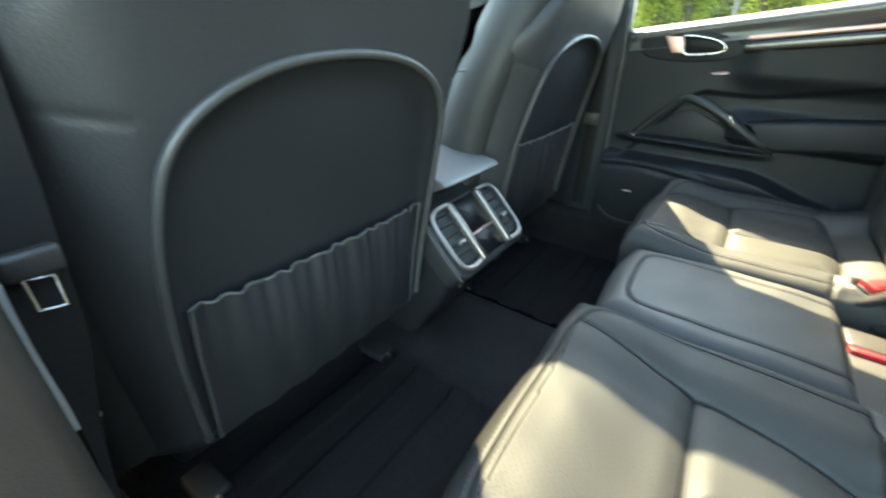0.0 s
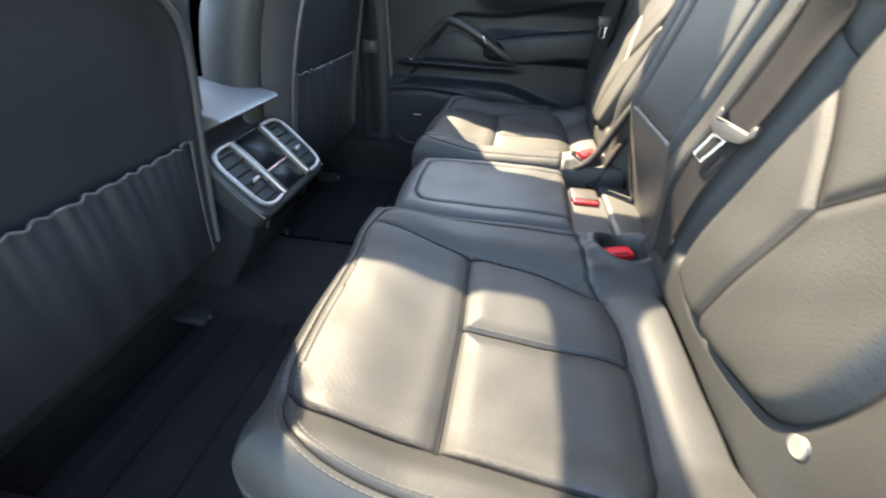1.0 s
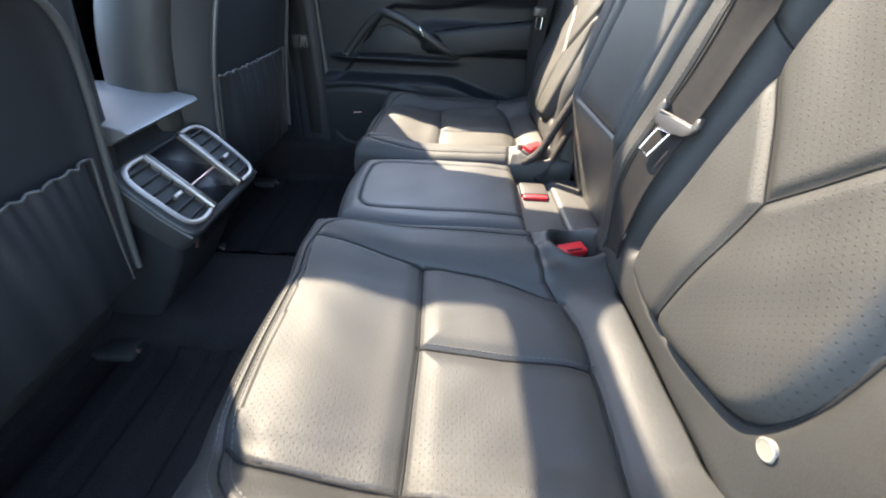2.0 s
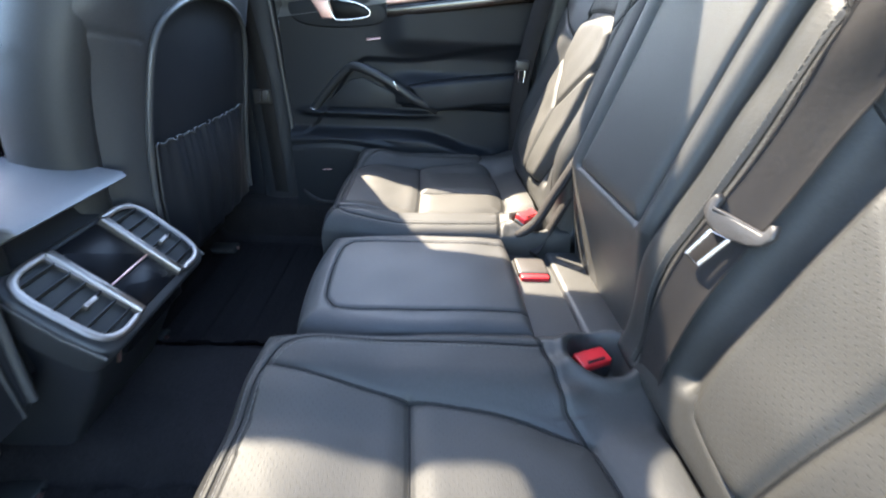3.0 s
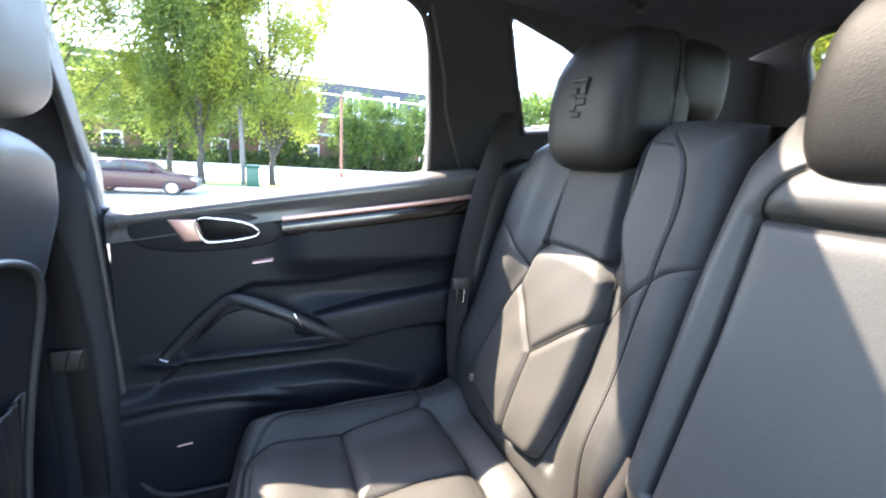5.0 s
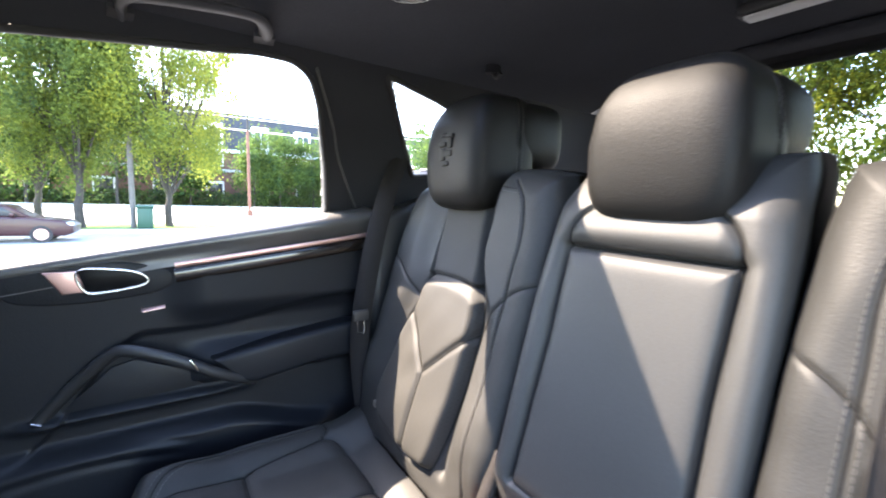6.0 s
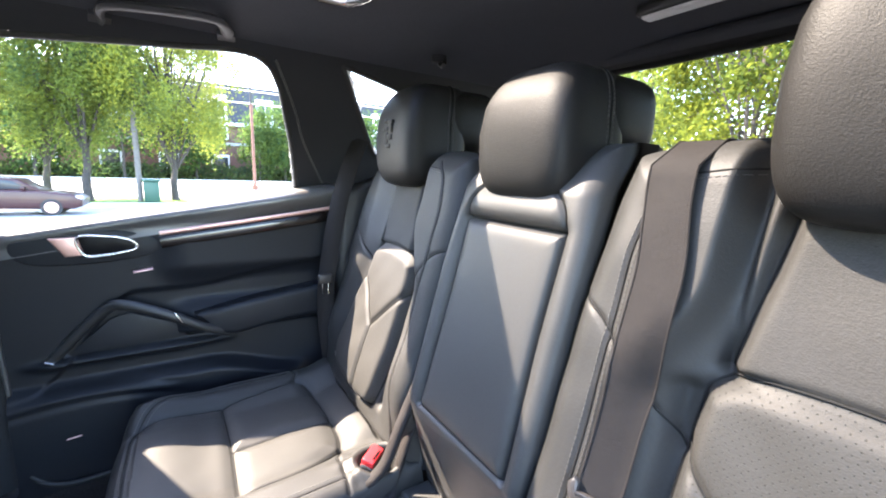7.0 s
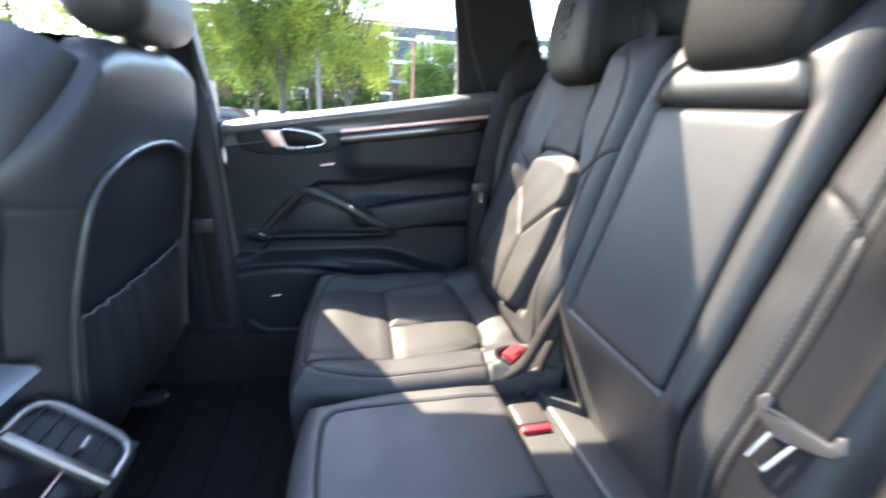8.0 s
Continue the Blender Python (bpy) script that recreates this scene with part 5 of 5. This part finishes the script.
def buckle(top, wide, lean, label):
    """A standing belt buckle: black housing, red release button across its upper end. wide: the direction of its breadth."""
    w = Vector(wide).normalized()
    up = Vector(lean).normalized()
    t = up.cross(w).normalized()
    up = w.cross(t)
    m = Matrix((w, t, up)).transposed().to_4x4()
    m.translation = top
    root = thing("belt_buckle", top, label, "belt buckle", "belt buckles")
    part("housing", rbox(-0.026, 0.026, -0.0135, 0.0135, -0.062, -0.004, 0.005, 3, m), TRIM, root, "black plastic housing")
    part("release_button", rbox(-0.024, 0.024, -0.0115, 0.0135, -0.016, 0.006, 0.003, 3, m), RED, root, "bright red release button")
    # black strip on the button paints the shade of an uncut slot
    part("slot_shade", rbox(-0.0145, 0.0145, -0.0085, -0.0035, -0.004, 0.0064, 0.0005, 1, m), GLOSS, root, "black strip for the shaded slot")
    return root


buckle((-0.180, 0.044, 0.330), (0.016, -0.044, 0), (-0.25, 0.35, 1), "black belt buckle with red button in its leather well")
buckle((0.190, 0.056, 0.366), (0.034, -0.041, 0), (-0.55, 0.25, 1), "black belt buckle with red button standing beside the cushion")
fbk = thing("belt_buckle", (0.08, 0.065, 0.302), "flat belt buckle with a red end lying on the seat strip", "belt buckle", "belt buckles")
part("housing", rbox(0.058, 0.114, 0.034, 0.093, 0.296, 0.3115, 0.005, 3), TONGUE, fbk, "worn grey plastic housing")
part("release_button", rbox(0.046, 0.060, 0.037, 0.090, 0.297, 0.309, 0.003, 3), RED, fbk, "red release button")
loop = thing("buckle_strap", (0.16, 0.0, 0.33), "loop of black webbing beside the middle seat", "seat belt", "seat belts")
part("webbing", sweep(spline([(0.164, -0.03, 0.46), (0.160, 0.004, 0.385), (0.150, 0.03, 0.325), (0.135, 0.05, 0.308)], 6), 0.012, 0.007, side=(1, 0, 0)), WEBBING, loop)
part("webbing", sweep(spline([(0.150, -0.015, 0.52), (0.150, 0.02, 0.44), (0.152, 0.05, 0.37), (0.160, 0.085, 0.338), (0.185, 0.09, 0.336)], 6), 0.013, 0.009, side=(1, 0, 0)), WEBBING, loop)

# ---- things on the roof ----
GRIP = [(0.588, 0.232, 1.184), (0.545, 0.236, 1.187), (0.512, 0.262, 1.193), (0.522, 0.345, 1.192), (0.542, 0.420, 1.189), (0.565, 0.440, 1.185), (0.602, 0.446, 1.176)]
gh = thing("grab_handle", (0.585, 0.34, 1.19), "folded grey grab handle above the side window", "grab handle")
part("grip", sweep(spline(GRIP, 6), 0.013, 0.008, side=(1, 0.2, 0)), HANDLEGREY, gh)
for a, b in ((GRIP[0], GRIP[1]), (GRIP[-1], GRIP[-2])):
    part("mount", sweep([a, (Vector(a) + Vector(b)) / 2 + Vector((0, 0, 0.004))], 0.017, 0.010, side=(0, 1, 0), square=True), HANDLEGREY, gh)
dl = thing("dome_lamp", (-0.01, -0.49, 1.25), "narrow pale rear dome lamp in the headliner", "ceiling lamp")
part("housing", rbox(-0.105, 0.085, -0.505, -0.462, 1.238, 1.262, 0.006), TRIM, dl)
part("lens", rbox(-0.098, 0.075, -0.498, -0.468, 1.232, 1.244, 0.005), LENS, dl, "pale translucent lens")
hk = thing("coat_hook", (0.50, -0.255, 1.20), "small black coat hook on the headliner edge", "hook")
part("base", sweep([(0.50, -0.255, 1.225), (0.50, -0.255, 1.195)], 0.022, 0.014, side=(0, 1, 0), seg=16), PILLAR, hk)
part("peg", sweep(spline([(0.50, -0.255, 1.198), (0.485, -0.255, 1.185), (0.472, -0.255, 1.192)], 4), 0.006), TRIM, hk)


# ---- outside ----
def slab(name, x0, x1, y0, y1, z, mat, label, cat, thick=0.2):
    return shell(name, rbox(x0, x1, y0, y1, z - thick, z, 0.0, 1), mat, label, cat, smooth=False)


shell("ground", ([(-900, -900, GROUND - 0.03), (900, -900, GROUND - 0.03), (900, 900, GROUND - 0.03), (-900, 900, GROUND - 0.03)], [(0, 1, 2, 3)]), GRASS, "grassy ground reaching to the horizon", "ground", smooth=False)
slab("pavement", 2.2, 15.6, -60, 60, GROUND, ASPHALT, "pale sunlit concrete car park surface", "car park", 0.02)
slab("parking_lane", -30, 2.2, -60, 60, GROUND + 0.002, TARMAC, "worn grey asphalt below the car", "car park", 0.02)
slab("grass_verge", 15.9, 18.6, -60, 60, GROUND + 0.10, GRASS, "mown green verge below the street trees", "grass", 0.2)
slab("road", 18.9, 42.0, -120, 120, GROUND + 0.005, ROADTOP, "wide pale concrete road in full sun", "road", 0.02)
for x in (15.6, 18.6, 42.0):
    slab("kerb", x, x + 0.3, -90, 90, GROUND + 0.13, KERB, "pale concrete kerb along the verge", "kerb", 0.2)


def crown(rng, n, centre, size, leaf, lumps=14, clump=1.0):
    """Many small leaves gathered in clumps, with gaps between them."""
    verts, faces = [], []
    clumps = []
    for k in range(lumps):
        d = rng.normal(size=3)
        d = d / np.linalg.norm(d) * rng.uniform(0.25, 0.95) ** 0.6
        clumps.append((np.array(centre) + d * np.array(size), rng.uniform(0.22, 0.42) * clump))
    each = n // lumps
    for c, r in clumps:
        off = rng.normal(size=(each, 3)) * np.array(size) * r * 0.62
        ax = rng.normal(size=(each, 3))
        ax /= np.linalg.norm(ax, axis=1)[:, None]
        bx = np.cross(ax, rng.normal(size=(each, 3)))
        bx /= np.linalg.norm(bx, axis=1)[:, None]
        l = leaf * rng.uniform(0.6, 1.25, size=(each, 1))
        p = c + off
        k = len(verts)
        q = np.stack([p - ax * l, p + bx * l * 0.5, p + ax * l, p - bx * l * 0.5], axis=1).reshape(-1, 3)
        verts += q.tolist()
        faces += [(k + 4 * i, k + 4 * i + 1, k + 4 * i + 2, k + 4 * i + 3) for i in range(each)]
    return verts, faces, clumps


def tree(seed, x, y, height, trunk_h, size, mat, label, n=9000, leaf=0.10, lean=0.0, lumps=26, clump=1.0):
    rng = np.random.default_rng(seed)
    z0 = GROUND + 0.08
    root = thing("tree", (x, y, z0), label, "tree", "street trees")
    mid = z0 + trunk_h + (height - trunk_h) * 0.5
    verts, faces, clumps = crown(rng, n, (x + lean, y, mid), (size, size, (height - trunk_h) * 0.52), leaf, lumps, clump)
    part("crown", (verts, faces), mat, root, smooth=False, kind="stuff")
    r = 0.0125 * height
    trunk = [(x, y, z0 - 0.1), (x + lean * 0.1, y + 0.03, z0 + trunk_h * 0.5), (x + lean * 0.3, y - 0.03, z0 + trunk_h), (x + lean * 0.7, y, mid), (x + lean, y, z0 + height * 0.85)]
    pts = spline(trunk, 5)
    tv, tf = [], []
    k = 9
    for i, p in enumerate(pts):
        w = r * (1.25 - 1.0 * i / len(pts)) * (1.35 if i == 0 else 1)
        tv += [p + Vector((w * math.cos(2 * math.pi * q / k), w * math.sin(2 * math.pi * q / k), 0)) for q in range(k)]
    for i in range(len(pts) - 1):
        for q in range(k):
            tf.append((i * k + q, i * k + (q + 1) % k, (i + 1) * k + (q + 1) % k, (i + 1) * k + q))
    part("trunk", (tv, tf), BARK, root)
    for c, rr in clumps[::3]:
        start = Vector(pts[min(len(pts) - 1, 9 + int(rng.integers(0, 6)))])
        end = Vector(c)
        bend = (start + end) / 2 + Vector((0, 0, 0.2))
        sv, sf = [], []
        path = spline([start, bend, end], 4)
        for i, p in enumerate(path):
            w = r * 0.42 * (1 - 0.8 * i / len(path))
            sv += [p + Vector((w * math.cos(2 * math.pi * q / 5), w * math.sin(2 * math.pi * q / 5), 0)) for q in range(5)]
        for i in range(len(path) - 1):
            for q in range(5):
                sf.append((i * 5 + q, i * 5 + (q + 1) % 5, (i + 1) * 5 + (q + 1) % 5, (i + 1) * 5 + q))
        part("limb", (sv, sf), BARK, root)
    return root


tree(3, 17.4, 0.35, 8.8, 1.35, 2.5, LEAF_SUNLIT, "street tree with leaves coloured bright yellow-green as if sunlit", 60000, 0.052, 0, 80, 0.55)
tree(5, 17.2, 2.75, 9.6, 1.5, 2.4, LEAF, "leafy green street tree with a pale leaning trunk", 62000, 0.052, 0.5, 84, 0.58)
tree(8, 18.3, 3.9, 8.4, 1.4, 2.0, LEAF, "green street tree with a thin dark trunk", 40000, 0.052, 0, 48, 0.66)
tree(11, 17.4, 6.9, 9.0, 1.5, 2.5, LEAF, "leafy green street tree beside the car park", 34000, 0.058, 0, 52, 0.66)
tree(13, 17.4, 11.0, 9.0, 2.1, 2.6, LEAF_SUNLIT, "leafy green street tree beside the car park", 10000, 0.10, 0, 34)
tree(17, 45.5, -9.5, 7.4, 1.0, 2.6, LEAF_FAR, "round green tree on the lawn before the brick building", 12000, 0.13)
tree(67, 44.8, -6.9, 6.6, 0.9, 2.0, LEAF_FAR, "round green tree on the lawn before the brick building", 9000, 0.13)
tree(71, 45.5, -13.0, 6.9, 1.0, 2.4, LEAF_FAR, "round green tree on the lawn before the brick building", 9000, 0.13)
tree(19, 45.5, 4.0, 9.0, 2.0, 3.4, LEAF_FAR, "green tree on the lawn before the brick building", 8000, 0.16)
tree(23, 15.5, -10.9, 5.2, 0.9, 2.4, LEAF_FAR, "bushy green tree at the edge of the car park", 26000, 0.07, 0, 50, 0.7)
tree(29, 13.5, -19.0, 8.0, 1.5, 3.4, LEAF, "bushy green tree at the edge of the car park", 14000, 0.10)
tree(31, 3.4, -9.6, 7.4, 1.0, 2.7, LEAF_BACKLIT, "broad tree with leaves coloured as backlit behind the car", 46000, 0.054, 0, 90, 0.40)
tree(37, 0.2, -10.8, 7.6, 1.2, 2.8, LEAF_BACKLIT, "broad tree with leaves coloured as backlit behind the car", 46000, 0.054, 0, 90, 0.40)
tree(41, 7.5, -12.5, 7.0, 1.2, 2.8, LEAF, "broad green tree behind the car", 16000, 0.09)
tree(43, -4.6, -12.5, 6.4, 1.2, 2.6, LEAF_BACKLIT, "broad tree with leaves coloured as backlit behind the car", 14000, 0.09)


def building():
    root = thing("brick_building", (52, -6, GROUND), "long red brick building with slate mansard roof and white dormers", "building")
    part("wall", rbox(50, 62, -34, 24, GROUND, 5.2, 0, 1), BRICK, root, smooth=False)
    part("stone_band", rbox(49.9, 50.05, -34, 24, 3.1, 3.4, 0.02), KERB, root)
    part("cornice", rbox(49.6, 50.1, -34.2, 24.2, 5.15, 5.5, 0.03), WHITE, root, "white painted cornice")
    part("roof", prism([(49.8, 5.4), (51.6, 9.6), (60.4, 9.6), (62.2, 5.4)], 1, -34, 24, 0.02), SLATE, root, smooth=False)
    for k in range(12):
        y = -31.5 + 4.6 * k
        d = part("dormer", rbox(49.9, 52.5, y - 0.85, y + 0.85, 5.6, 8.2, 0.03), WHITE, root, "white painted dormer")
        part("pane", rbox(49.86, 49.93, y - 0.6, y + 0.6, 6.0, 7.8, 0.01), DARKGLASS, d)
        part("glazing_bar", rbox(49.82, 49.90, y - 0.05, y + 0.05, 6.0, 7.8, 0.01), WHITE, d)
        for z in (0.5, 3.7):
            w = part("window", rbox(49.92, 50.06, y - 0.85, y + 0.85, z, z + 1.6 - 0.3 * (z > 3), 0.02), WHITE, root, "white framed window")
            part("pane", rbox(49.88, 49.96, y - 0.7, y + 0.7, z + 0.12, z + 1.35 - 0.2 * (z > 3), 0.01), DARKGLASS, w)


building()
tree(47, 44.5, 9.5, 8.5, 1.6, 3.2, LEAF_FAR, "green tree on the lawn before the brick building", 5000, 0.22)
tree(53, 44.5, 15.5, 8.5, 1.6, 3.4, LEAF_FAR, "green tree on the lawn before the brick building", 5000, 0.22)
tree(59, 46.5, -1.5, 6.0, 1.2, 2.6, LEAF_FAR, "low green tree on the lawn before the brick building", 4500, 0.2)
tree(61, 45.5, -17.0, 8.0, 1.6, 3.2, LEAF_FAR, "green tree on the lawn before the brick building", 4500, 0.22)
rng = np.random.default_rng(77)
v, f, _ = crown(rng, 14000, (48.0, -5, 0.15), (0.8, 32, 0.7), 0.17, 80)
tagged(part("hedge", (v, f), LEAF_HEDGE, None, smooth=False), "clipped dark green hedge along the lawn", "hedge", kind="stuff")

pl = thing("utility_pole", (27.0, -3.75, GROUND), "tall rusty brown steel pole beside the road", "pole")
part("shaft", sweep([(27.0, -3.75, GROUND), (27.0, -3.71, 4.6)], 0.08, seg=12), RUST, pl)
part("upper_shaft", sweep([(27.0, -3.71, 4.55), (26.98, -3.62, 12.0)], 0.055, seg=12), TYRE, pl, "slim dark upper pole")
part("collar", sweep([(27.0, -3.75, GROUND), (27.0, -3.75, GROUND + 0.35)], 0.19, seg=12), RUST, pl)
p2 = thing("wooden_post", (16.9, 1.36, GROUND), "short weathered grey post on the verge", "pole")
part("shaft", sweep([(16.9, 1.36, GROUND), (16.9, 1.37, 2.9)], 0.085, seg=12), GREYPOLE, p2)
for k, z in enumerate((4.6, 5.3)):
    cb = thing("overhead_cable", (27, -3.7, z), "thin pale overhead cable fixed to the steel pole", "cable", "overhead cables")
    part("wire", sweep(spline([(28.5, -60, z + 0.9), (27.5, -25, z + 0.1), (27.0, -3.69, z), (27, 20, z - 0.3), (28, 60, z + 0.6)], 8), 0.028, seg=6), WHITE, cb)
bn = thing("litter_bin", (16.6, 1.02, GROUND + 0.1), "small green plastic bin on the verge", "bin")
part("body", rbox(16.35, 16.85, 0.80, 1.24, GROUND + 0.1, 0.32, 0.04), GREENBIN, bn)
part("lid", rbox(16.31, 16.89, 0.77, 1.27, 0.31, 0.40, 0.03), GREENBIN, bn)


def parked_car():
    """A dark saloon standing on the car park, its bonnet towards -y."""
    root = thing("parked_car", (14.0, 4.3, GROUND), "dark red saloon car parked on the asphalt", "car")
    x, g = 14.0, GROUND
    part("body", prism([(y, g + z) for y, z in [(2.05, 0.35), (2.02, 0.62), (2.30, 0.82), (3.25, 0.95), (6.2, 1.0), (6.55, 0.98), (6.62, 0.45), (6.4, 0.28), (2.3, 0.25)]], 0, x - 0.9, x + 0.9, 0.08, 4), WINE, root)
    part("cabin", prism([(y, g + z) for y, z in [(3.2, 0.93), (3.85, 1.36), (4.6, 1.44), (5.5, 1.38), (6.25, 0.98)]], 0, x - 0.74, x + 0.74, 0.07, 4), WINE, root)
    part("side_window", prism([(y, g + z) for y, z in [(3.55, 1.0), (3.98, 1.30), (4.6, 1.36), (4.6, 1.0)]], 0, x - 0.775, x - 0.74, 0.01), DARKGLASS, root)
    part("side_window", prism([(y, g + z) for y, z in [(4.68, 1.0), (4.68, 1.36), (5.35, 1.31), (5.8, 1.02)]], 0, x - 0.775, x - 0.74, 0.01), DARKGLASS, root)
    part("mirror", rbox(x - 0.98, x - 0.80, 3.62, 3.74, g + 0.98, g + 1.1, 0.03), WINE, root)
    part("headlight", rbox(x - 0.88, x - 0.5, 2.06, 2.30, g + 0.62, g + 0.76, 0.04), LENS, root, "clear headlight")
    for y in (2.95, 5.65):
        for sx in (-0.82, 0.82):
            w = part("wheel", sweep([(x + sx - 0.10, y, g + 0.32), (x + sx + 0.10, y, g + 0.32)], 0.32, seg=28), TYRE, root, "black tyre")
            part("rim", sweep([(x + sx - 0.115, y, g + 0.32), (x + sx + 0.115, y, g + 0.32)], 0.21, seg=24), ALU, w, "silver alloy rim")
    root.scale = (0.65, 0.65, 0.65)
    root.location.y -= 0.45


parked_car()
